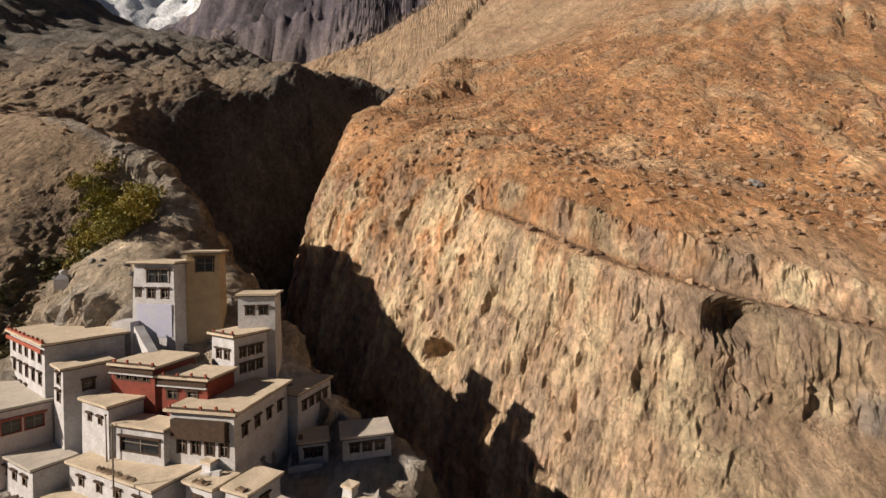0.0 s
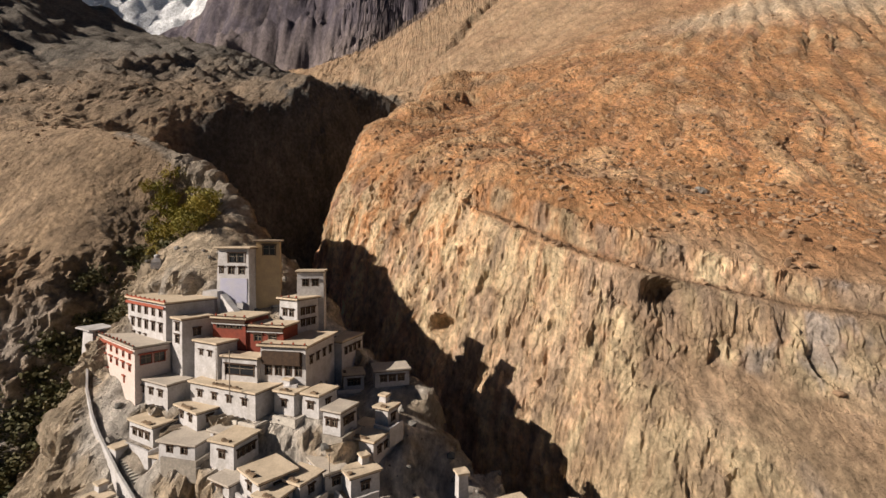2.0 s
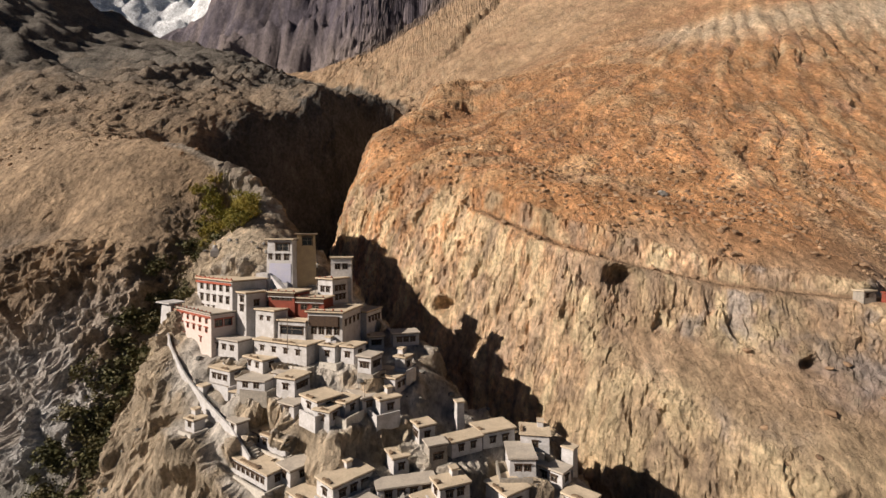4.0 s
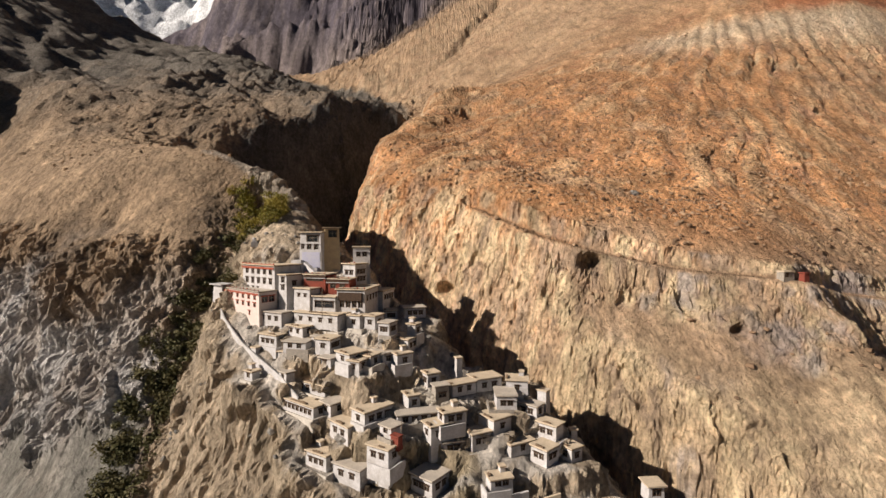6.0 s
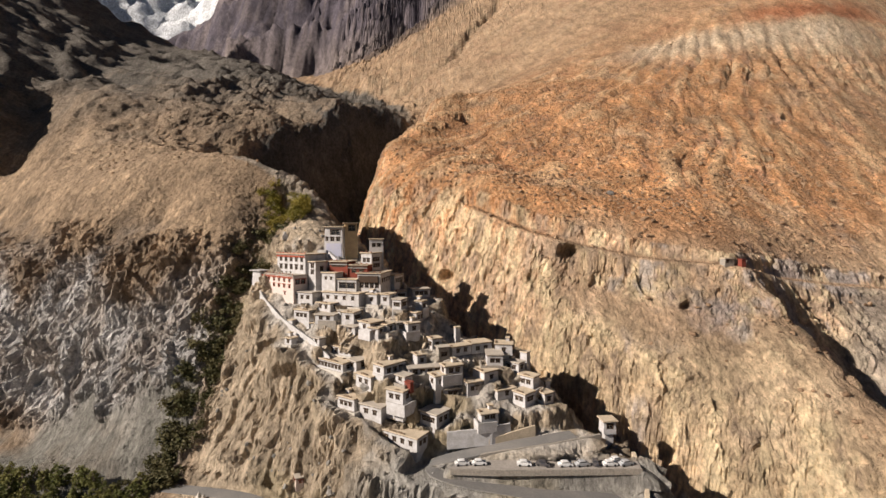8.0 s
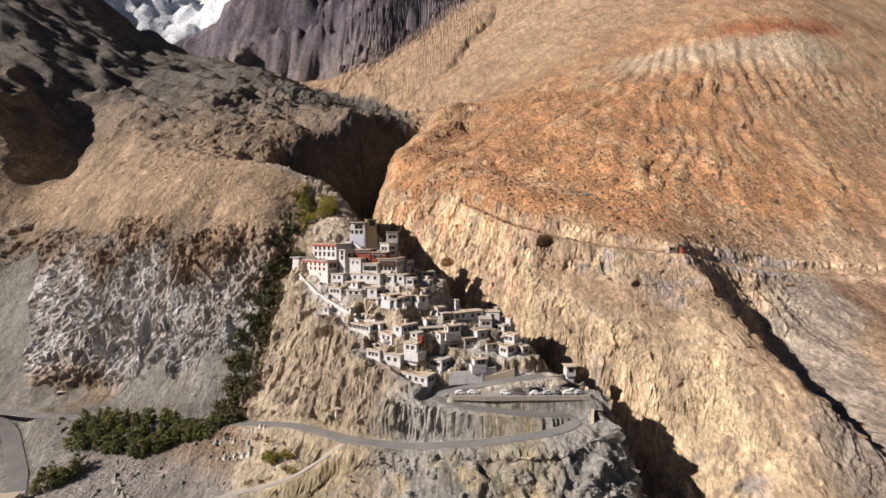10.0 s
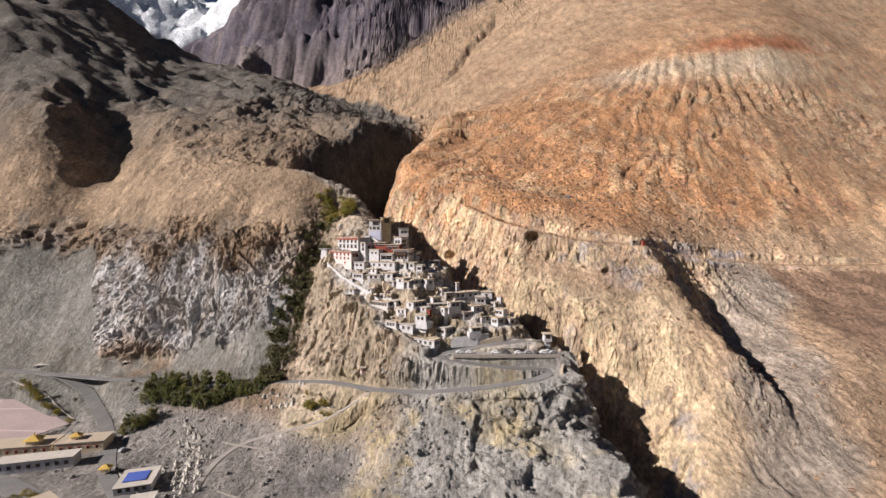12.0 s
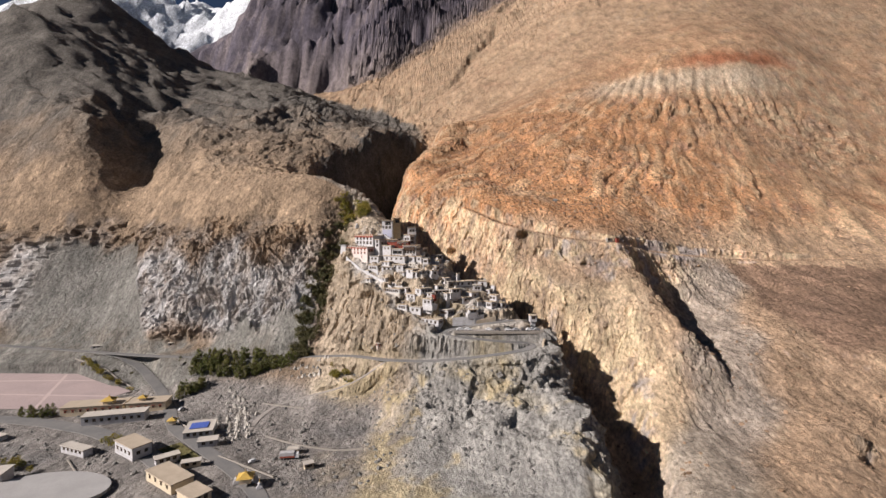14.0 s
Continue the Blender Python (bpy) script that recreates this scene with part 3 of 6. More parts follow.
col = blend(col, (0.30, 0.285, 0.25), SCREE * (0.8 + 0.2 * smooth(tint2, -0.3, 0.3)))
col = blend(col, (0.35, 0.275, 0.205), left_zone * smooth(BASE + 25 * tint, 170, 260) * 0.85)
col = blend(col, (0.20, 0.185, 0.165), left_zone * smooth(BASE + 60 * tint - 0.10 * (XX + 300), 210, 330) * 0.8)
spur = (1 - RIGHT) * smooth(XX, -104, -92) * smooth(YY, 120, 100) * np.maximum(smooth(BASE, 6, 14), smooth(XX, -52, -38) * smooth(YY, 10, -5))
col = blend(col, (0.45, 0.37, 0.275), spur * 0.8)
col = blend(col, (0.35, 0.335, 0.31), spur * smooth(XX + 6 * tint, -40, -18) * smooth(YY, 14, 8) * 0.9)
col = blend(col, (0.45, 0.37, 0.23), spur * smooth(tint, 0.1, 0.6) * 0.5)
col = blend(col, (0.46, 0.37, 0.22), spur * smooth(YY, 10, 0) * smooth(0.6 * tint2 + 0.7 * tint + smooth(XX, 10, -45) * 0.7 - 0.2, 0.1, 0.5) * 0.8)
col = blend(col, (0.45, 0.34, 0.23), RIGHT * smooth(YY, 350, 650) * 0.5)
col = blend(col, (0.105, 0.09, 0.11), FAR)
# blue of distant haze mixed into the snow range's rock colour
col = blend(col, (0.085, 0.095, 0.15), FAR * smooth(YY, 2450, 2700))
col = blend(col, (0.24, 0.195, 0.175), FAR * smooth(BASE + 60 * tint, 980, 760) * smooth(YY, 2400, 2200) * 0.8)
col = blend(col, (0.20, 0.165, 0.165), FAR * smooth(tint + 0.6 * tint2, 0.0, 0.6) * 0.8)
# bands down the far bank: yellow, pink and grey beds, and rock ribs on the slope above
lanes = village * (1 - smooth(np.hypot(gz_x, gz_y), 1.6, 2.6)) * smooth(tint2 + 0.3 * hum, -0.45, 0.1)
col = blend(col, (0.56, 0.52, 0.475), lanes * 0.8)                                              # trodden lanes and rubble between the houses
beds = fbm(XX / 9 + 0.3 * tint, YY / 9, BASE / 60, 4, 0.6)
beds2 = fbm(XX / 3.2, YY / 3.2, BASE / 26 + tint, 3, 0.6)
face = RIGHT * STEEP * smooth(BASE, 150, 120)
col = blend(col, (0.34, 0.25, 0.18), face * smooth(beds + 0.4 * beds2, 0.15, 0.55) * 0.75)
col = blend(col, (0.70, 0.56, 0.36), face * smooth(-beds + 0.4 * beds2, 0.1, 0.5) * 0.75)
col = blend(col, (0.36, 0.33, 0.32), face * smooth(tint + 0.5 * beds, 0.3, 0.7) * smooth(XX, 40, 80) * 0.7)
soil_now = RIGHT * (1 - STEEP) * smooth(YY, 85, 110) * (1 - FAR)
col = blend(col, (0.22, 0.15, 0.105), soil_now * smooth(beds2 + 0.7 * hum + 0.5 * tint, 0.55, 0.95) * smooth(YY, 420, 330) * 0.7)
col = blend(col, (0.60, 0.40, 0.22), soil_now * smooth(-beds2 - 0.6 * tint, 0.2, 0.8) * 0.55)
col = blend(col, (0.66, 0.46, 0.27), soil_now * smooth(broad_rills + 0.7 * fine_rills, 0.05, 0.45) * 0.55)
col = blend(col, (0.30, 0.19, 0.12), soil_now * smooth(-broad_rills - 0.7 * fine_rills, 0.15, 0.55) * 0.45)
cap = RIGHT * smooth(BASE + 14 * tint, 338, 352) * smooth(BASE + 14 * tint, 385, 366) * smooth(np.hypot(XX - 400, (YY - 385) * 1.6), 105, 50)
col = blend(col, (0.42, 0.16, 0.075), cap * 0.85)                                                # red earth above the flutes
col = blend(col, (0.62, 0.53, 0.40), flute * smooth(BASE, 275, 320) * 0.6)
col = blend(col, (0.85, 0.87, 0.9), FAR * np.maximum(smooth(BASE + relief * 0.8 + 90 * tint, 1350, 1470), smooth(YY, 2500, 2800) * smooth(BASE + relief * 1.2 + 70 * tint - 620 * smooth(XX, -1850, -2000), 1250, 1420)))
near, level = to_line(XX, YY, along(BOWL, 12))
col = blend(col, (0.40, 0.35, 0.30), RIGHT * smooth(near + 10 * tint, 30, 10) * 0.7)
plateau = RIGHT * smooth(XX + 5 * tint, 212, 222) * smooth(YY + 4 * tint2, 99, 94) * smooth(YY + 9 * tint, -22, -4)
col = blend(col, (0.27, 0.17, 0.115), plateau * 0.85)                                            # brown gravel shelf beyond the bowl
near, level = to_line(XX, YY, along(RIDGE_TRACK, 12))
col = blend(col, (0.46, 0.40, 0.33), (1 - RIGHT) * smooth(near, 5.5, 2.5) * 0.8)
near, level = to_line(XX, YY, along(LEDGE, 12))
col = blend(col, (0.30, 0.19, 0.115), smooth(near, 2.6, 1.4) * 0.8)
gorge_shade = smooth(np.interp(YY, gorge_y, gorge_x) - XX, -8, 6) * smooth(YY, 205, 235) * smooth(YY, 425, 405) * STEEP * (1 - smooth(np.interp(YY, gorge_y, gorge_x) - XX, 62, 82))
col = blend(col, (0.13, 0.125, 0.12), gorge_shade)                                            # shade on the upper gorge's west wall, painted in as dark grey
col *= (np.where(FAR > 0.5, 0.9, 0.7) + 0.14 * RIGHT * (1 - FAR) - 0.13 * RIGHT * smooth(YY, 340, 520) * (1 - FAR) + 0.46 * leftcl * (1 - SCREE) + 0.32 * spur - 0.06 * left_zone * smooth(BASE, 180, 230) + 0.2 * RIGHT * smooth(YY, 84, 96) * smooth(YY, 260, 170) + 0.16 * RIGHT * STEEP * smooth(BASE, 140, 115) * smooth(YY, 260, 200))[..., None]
col = np.clip(col * (1 + 0.16 * tint2[..., None]), 0.02, 0.9)


def grid_mesh(name, ox, oy, oz, colour, soft):
    ny, nx = ox.shape
    me = bpy.data.meshes.new(name)
    co = np.stack([ox, oy, oz], -1).reshape(-1, 3).astype(np.float32)
    i = np.arange(ny * nx).reshape(ny, nx)
    quads = np.stack([i[:-1, :-1], i[:-1, 1:], i[1:, 1:], i[1:, :-1]], -1).reshape(-1, 4).astype(np.int32)
    me.vertices.add(len(co))
    me.vertices.foreach_set("co", co.ravel())
    me.loops.add(quads.size)
    me.loops.foreach_set("vertex_index", quads.ravel())
    me.polygons.add(len(quads))
    me.polygons.foreach_set("loop_start", np.arange(0, quads.size, 4, dtype=np.int32))
    me.polygons.foreach_set("use_smooth", soft.ravel())
    me.update(calc_edges=True)
    at = me.attributes.new("rock", "FLOAT_COLOR", "POINT")
    rgba = np.ones((len(co), 4), np.float32)
    rgba[:, :3] = colour.reshape(-1, 3)
    at.data.foreach_set("color", rgba.ravel())
    return me


# ---- materials ----
class Mat:
    """A small helper round a node material."""

    def __init__(self, name, rough=0.85, metal=0.0):
        self.m = bpy.data.materials.new(name)
        self.m.use_nodes = True
        self.t = self.m.node_tree
        self.b = self.t.nodes["Principled BSDF"]
        self.b.inputs["Roughness"].default_value = rough
        self.b.inputs["Metallic"].default_value = metal
        self.b.inputs["Specular IOR Level"].default_value = 0.25

    def node(self, kind, **values):
        n = self.t.nodes.new(kind)
        for k, v in values.items():
            n.inputs[k.replace("_", " ")].default_value = v
        return n

    def link(self, a, b):
        self.t.links.new(a, b)

    def place(self):
        return self.t.nodes.new("ShaderNodeNewGeometry").outputs["Position"]

    def noise(self, scale, detail=5, rough=0.6, stretch=None, where=None):
        n = self.node("ShaderNodeTexNoise", Scale=scale, Detail=detail, Roughness=rough)
        src = where or self.place()
        if stretch:
            mp = self.t.nodes.new("ShaderNodeMapping")
            mp.inputs["Scale"].default_value = stretch
            self.link(src, mp.inputs[0])
            src = mp.outputs[0]
        self.link(src, n.inputs["Vector"])
        return n.outputs["Fac"]

    def ramp(self, fac, lo, hi, a, b):
        r = self.t.nodes.new("ShaderNodeMapRange")
        self.link(fac, r.inputs[0])
        for i, v in zip((1, 2, 3, 4), (lo, hi, a, b)):
            r.inputs[i].default_value = v
        return r.outputs[0]

    def mix(self, fac, a, b, mode="MIX"):
        n = self.t.nodes.new("ShaderNodeMix")
        n.data_type, n.blend_type = "RGBA", mode
        for v, s in ((fac, n.inputs[0]), (a, n.inputs[6]), (b, n.inputs[7])):
            if hasattr(v, "links"):
                self.link(v, s)
            else:
                s.default_value = v if isinstance(v, (int, float)) else (*v, 1)
        return n.outputs[2]

    def grey(self, fac):
        n = self.t.nodes.new("ShaderNodeCombineColor")
        for i in range(3):
            self.link(fac, n.inputs[i])
        return n.outputs[0]

    def bump(self, height, strength, dist):
        n = self.node("ShaderNodeBump", Strength=strength, Distance=dist)
        self.link(height, n.inputs["Height"])
        self.link(n.outputs[0], self.b.inputs["Normal"])

    def colour(self, c):
        if hasattr(c, "links"):
            self.link(c, self.b.inputs["Base Color"])
        else:
            self.b.inputs["Base Color"].default_value = (*c, 1)


def speckled(name, base, other, scale=0.6, rough=0.9, bump=0.3, dist=0.05, fine=6.0):
    """Two tones in patches, with fine grain and relief."""
    m = Mat(name, rough)
    patch = m.ramp(m.noise(scale), 0.35, 0.68, 0, 1)
    c = m.mix(patch, base, other)
    grain = m.ramp(m.noise(fine, 4, 0.7), 0.2, 0.8, 0.72, 1.22)
    m.colour(m.mix(1.0, c, m.grey(grain), "MULTIPLY"))
    m.bump(m.noise(fine * 0.7, 6, 0.65), bump, dist)
    return m.m


def rock_ground():
    m = Mat("rock_ground", 0.95)
    at = m.t.nodes.new("ShaderNodeAttribute")
    at.attribute_name = "rock"
    g1 = m.ramp(m.noise(0.10, 8, 0.66, (1, 0.35, 0.5)), 0.3, 0.7, 0.62, 1.38)
    g2 = m.ramp(m.noise(0.6, 8, 0.72, (1, 0.5, 0.6)), 0.3, 0.7, 0.45, 1.55)
    streak = m.ramp(m.noise(0.4, 6, 0.65, (1, 0.5, 0.12)), 0.3, 0.7, 0.82, 1.18)
    broad = m.ramp(m.noise(0.028, 9, 0.7, (1, 0.5, 0.8)), 0.3, 0.7, 0.74, 1.26)
    c = at.outputs["Color"]
    for g in (g1, g2, streak, broad):
        c = m.mix(1.0, c, m.grey(g), "MULTIPLY")
    m.colour(c)
    h1 = m.noise(0.33, 10, 0.7, (1, 0.5, 0.7))
    h2 = m.noise(1.6, 9, 0.75)
    add = m.t.nodes.new("ShaderNodeMath")
    add.operation = "MULTIPLY_ADD"
    m.link(h2, add.inputs[0])
    add.inputs[1].default_value = 0.5
    m.link(h1, add.inputs[2])
    vor = m.node("ShaderNodeTexVoronoi", Scale=0.16, Randomness=1.0)
    vor.feature = "DISTANCE_TO_EDGE"
    mp = m.t.nodes.new("ShaderNodeMapping")
    mp.inputs["Scale"].default_value = (1, 0.8, 0.45)
    m.link(m.place(), mp.inputs[0])
    tex = m.node("ShaderNodeTexNoise", Scale=0.25, Detail=5)
    m.link(m.place(), tex.inputs["Vector"])
    sc = m.t.nodes.new("ShaderNodeVectorMath")
    sc.operation = "MULTIPLY_ADD"
    m.link(tex.outputs["Color"], sc.inputs[0])
    sc.inputs[1].default_value = (9, 9, 9)
    m.link(mp.outputs[0], sc.inputs[2])
    m.link(sc.outputs[0], vor.inputs["Vector"])
    crack = m.ramp(vor.outputs["Distance"], 0.0, 0.3, 0.0, 0.22)
    add2 = m.t.nodes.new("ShaderNodeMath")
    add2.operation = "ADD"
    m.link(add.outputs[0], add2.inputs[0])
    m.link(crack, add2.inputs[1])
    m.bump(add2.outputs[0], 0.95, 2.6)
    return m.m


ROCK = rock_ground()
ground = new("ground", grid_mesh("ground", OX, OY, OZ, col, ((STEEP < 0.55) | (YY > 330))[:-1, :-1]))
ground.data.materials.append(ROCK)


def ground_at(x, y):
    """The land's height at a place."""
    i = int(np.clip(np.searchsorted(GX, x) - 1, 0, len(GX) - 2))
    j = int(np.clip(np.searchsorted(GY, y) - 1, 0, len(GY) - 2))
    u, v = (x - GX[i]) / (GX[i + 1] - GX[i]), (y - GY[j]) / (GY[j + 1] - GY[j])
    a = ground_z[j, i] * (1 - u) + ground_z[j, i + 1] * u
    b = ground_z[j + 1, i] * (1 - u) + ground_z[j + 1, i + 1] * u
    return float(a * (1 - v) + b * v)


tagged(ground, "bare ochre and grey mountain land with a deep rock gorge", "terrain", kind="structure")

# ---- surfaces of the things ----
WHITE = speckled("whitewash", (0.57, 0.555, 0.56), (0.42, 0.40, 0.385), 0.45, 0.9, 0.25, 0.06, 2.5)
PINK = speckled("pinkish_whitewash", (0.68, 0.585, 0.54), (0.60, 0.51, 0.46), 0.3, 0.9, 0.25, 0.05, 2.5)
EARTH = speckled("earth_roof", (0.62, 0.51, 0.38), (0.50, 0.41, 0.30), 0.4, 0.95, 0.4, 0.08, 3.0)
GREY_EARTH = speckled("grey_earth_roof", (0.52, 0.46, 0.385), (0.42, 0.37, 0.32), 0.4, 0.95, 0.4, 0.08, 3.0)
DARKWOOD = speckled("dark_wood", (0.055, 0.035, 0.025), (0.09, 0.055, 0.035), 1.5, 0.7)
REDWALL = speckled("red_ochre_wall", (0.25, 0.06, 0.038), (0.18, 0.048, 0.034), 0.5, 0.9, 0.25, 0.05, 2.5)
REDTRIM = speckled("red_trim", (0.40, 0.10, 0.055), (0.30, 0.08, 0.05), 1.2, 0.8)
YELLOW = speckled("yellow_ochre_wall", (0.50, 0.38, 0.22), (0.40, 0.30, 0.19), 0.5, 0.9)
BLUE = speckled("blue_paint", (0.10, 0.16, 0.50), (0.07, 0.11, 0.40), 0.6, 0.6)
PALE_STONE = speckled("pale_stone", (0.58, 0.54, 0.48), (0.46, 0.42, 0.37), 0.9, 0.95, 0.5, 0.1, 2.5)
STONE = speckled("stone_wall", (0.36, 0.32, 0.27), (0.25, 0.225, 0.20), 1.4, 0.95, 0.8, 0.25, 2.2)
CONCRETE = speckled("concrete", (0.50, 0.48, 0.45), (0.42, 0.40, 0.38), 0.5, 0.9)
GOLD = speckled("yellow_roof_paint", (0.62, 0.42, 0.10), (0.52, 0.33, 0.08), 0.7, 0.5)
ASPHALT = speckled("asphalt", (0.17, 0.165, 0.16), (0.23, 0.215, 0.20), 0.12, 0.9, 0.3, 0.04, 2.0)
DUST = speckled("dusty_track", (0.38, 0.34, 0.30), (0.30, 0.27, 0.245), 0.2, 0.95, 0.3, 0.05, 1.5)
POLE_WOOD = speckled("grey_wood", (0.22, 0.18, 0.14), (0.30, 0.25, 0.20), 2.0, 0.8)


def glass_dark():
    m = Mat("window_pane", 0.12)
    m.colour((0.02, 0.022, 0.026))
    m.b.inputs["Specular IOR Level"].default_value = 0.5
    return m.m


PANE = glass_dark()


def part(name, bm, material, parent, label="", smooth_faces=False):
    """Link a bmesh as one mesh object under a thing or a part."""
    me = bpy.data.meshes.new(name)
    bm.to_mesh(me)
    bm.free()
    me.materials.append(material)
    if smooth_faces:
        me.polygons.foreach_set("use_smooth", np.ones(len(me.polygons), bool))
    ob = new(name, me)
    ob.parent = parent
    if label:
        tagged(ob, label)
    return ob


def share(name, me, parent, m):
    """Another object on a mesh that is already made."""
    ob = new(name, me)
    ob.parent = parent
    ob.matrix_local = m
    return ob


def thing(name, m, label, category, group="", kind=""):
    ob = new(name)
    ob.matrix_world = m
    return tagged(ob, label, category, group, kind)


def box(bm, x0, x1, y0, y1, z0, z1, taper=0.0, bevel=0.0):
    """A box, narrower by taper on each side at its top."""
    lo = [bm.verts.new(p) for p in ((x0, y0, z0), (x1, y0, z0), (x1, y1, z0), (x0, y1, z0))]
    t = taper
    hi = [bm.verts.new(p) for p in ((x0 + t, y0 + t, z1), (x1 - t, y0 + t, z1), (x1 - t, y1 - t, z1), (x0 + t, y1 - t, z1))]
    fs = [bm.faces.new(lo[::-1]), bm.faces.new(hi)]
    for i in range(4):
        j = (i + 1) % 4
        fs.append(bm.faces.new((lo[i], lo[j], hi[j], hi[i])))
    if bevel:
        bmesh.ops.bevel(bm, geom=list({e for f in fs for e in f.edges}), offset=bevel, segments=1, affect="EDGES")
    return bm


def boxed(*a, **k):
    return box(bmesh.new(), *a, **k)


def rough(bm, amount, scale, seed=0.0):
    """Push corners about a little, so that edges are not ruled lines."""
    for v in bm.verts:
        v.co += noise.noise_vector(v.co * scale + Vector((seed, seed * 1.7, 3.1))) * amount
    return bm


def wall_ring(w, d, h, deep, holes, taper):
    """Four walls round a yard of w by d, h high and going deep into the ground, with recessed window openings.
    holes: (side, centre along it, sill height, width, height); side 0 is the front (-y), 1 the right (+x), 2 the back, 3 the left."""
    bm = bmesh.new()
    sides = (((0, 0), (1, 0), w), ((w, 0), (0, 1), d), ((w, d), (-1, 0), w), ((0, d), (0, -1), d))
    for k, ((sx, sy), (ux, uy), length) in enumerate(sides):
        mine = [q for q in holes if q[0] == k and q[1] - q[3] / 2 > 0.15 and q[1] + q[3] / 2 < length - 0.15]
        us = sorted({0.0, length, *(q[1] - q[3] / 2 for q in mine), *(q[1] + q[3] / 2 for q in mine)})
        zs = sorted({-deep, h, *(q[2] for q in mine), *(q[2] + q[4] for q in mine)})
        nx, ny = -uy, ux                                   # inwards

        def at(u, z, inset=0.0):
            lean = taper * max(0.0, z) / h
            fu = lean + (length - 2 * lean) * u / length
            return (sx + ux * fu + nx * (lean + inset), sy + uy * fu + ny * (lean + inset), z)

        for u0, u1 in zip(us, us[1:]):
            for z0, z1 in zip(zs, zs[1:]):
                um, zm = (u0 + u1) / 2, (z0 + z1) / 2
                corner = ((u0, z0), (u1, z0), (u1, z1), (u0, z1))
                if any(abs(um - q[1]) < q[3] / 2 and q[2] < zm < q[2] + q[4] for q in mine):
                    out = [bm.verts.new(at(*c)) for c in corner]
                    inn = [bm.verts.new(at(*c, 0.35)) for c in corner]
                    for i in range(4):
                        bm.faces.new((out[i], out[(i + 1) % 4], inn[(i + 1) % 4], inn[i]))
                    bm.faces.new(inn)
                else:
                    bm.faces.new([bm.verts.new(at(*c)) for c in corner])
    top = [bm.verts.new(p) for p in ((taper, taper, h), (w - taper, taper, h), (w - taper, d - taper, h), (taper, d - taper, h))]
    bm.faces.new(top)
    bmesh.ops.remove_doubles(bm, verts=bm.verts, dist=0.002)
    return bm


WINDOW_MESHES = {}


def window_meshes(w, h, style):
    """Frame, sash bars, lintel and pane of one window, made once for each size."""
    key = (round(w, 2), round(h, 2), style)
    if key not in WINDOW_MESHES:
        made = {}
        bm = bmesh.new()
        f = 0.14 if style != "far" else 0.1
        wide = 0.16 if style == "dark" else 0.0
        box(bm, -w / 2 - wide, -w / 2 + f, -0.05, 0.2, -wide * 0.6, h)
        box(bm, w / 2 - f, w / 2 + wide, -0.05, 0.2, -wide * 0.6, h)
        box(bm, -w / 2 + f, w / 2 - f, -0.05, 0.2, 0, f)
        box(bm, -w / 2 + f, w / 2 - f, -0.05, 0.2, h - f, h)
        made["window_frame"] = bm
        bm = bmesh.new()
        box(bm, -0.05, 0.05, 0.1, 0.17, f, h - f)
        box(bm, -w / 2 + f, -0.05, 0.1, 0.17, h * 0.62, h * 0.62 + 0.08)
        box(bm, 0.05, w / 2 - f, 0.1, 0.17, h * 0.62, h * 0.62 + 0.08)
        made["sash"] = bm
        bm = bmesh.new()
        box(bm, -w / 2 - 0.25, w / 2 + 0.25, -0.28, 0.05, h + 0.003, h + 0.16)
        box(bm, -w / 2 - 0.33, w / 2 + 0.33, -0.36, 0.05, h + 0.163, h + 0.27)
        made["lintel"] = bm
        made["pane"] = boxed(-w / 2 + f, w / 2 - f, 0.21, 0.24, f, h - f)
        for k, bm in made.items():
            me = bpy.data.meshes.new(k)
            bm.to_mesh(me)
            bm.free()
            paint = {"pane": PANE, "window_frame": REDTRIM if style == "red" else DARKWOOD, "lintel": REDTRIM if style == "red" else DARKWOOD, "sash": POLE_WOOD}
            me.materials.append(paint[k])
            made[k] = me
        WINDOW_MESHES[key] = made
    return WINDOW_MESHES[key]


def add_windows(ob, w, d, h, holes, taper, style):
    for side, u, sill, ww, wh in holes:
        length = (w, d, w, d)[side]
        if not (u - ww / 2 > 0.15 and u + ww / 2 < length - 0.15):
            continue
        lean = taper * max(0.0, sill + wh / 2) / h
        x, y, turn = ((u, lean, 0), (w - lean, u, 90), (w - u, d - lean, 180), (lean, d - u, 270))[side]
        win = window_meshes(ww, wh, style)
        frame_ob = share("window", win["window_frame"], ob, pose(x, y, sill, 0, 0, turn))
        for k in ("pane", "sash", "lintel"):
            share(k, win[k], frame_ob, Matrix.Identity(4))


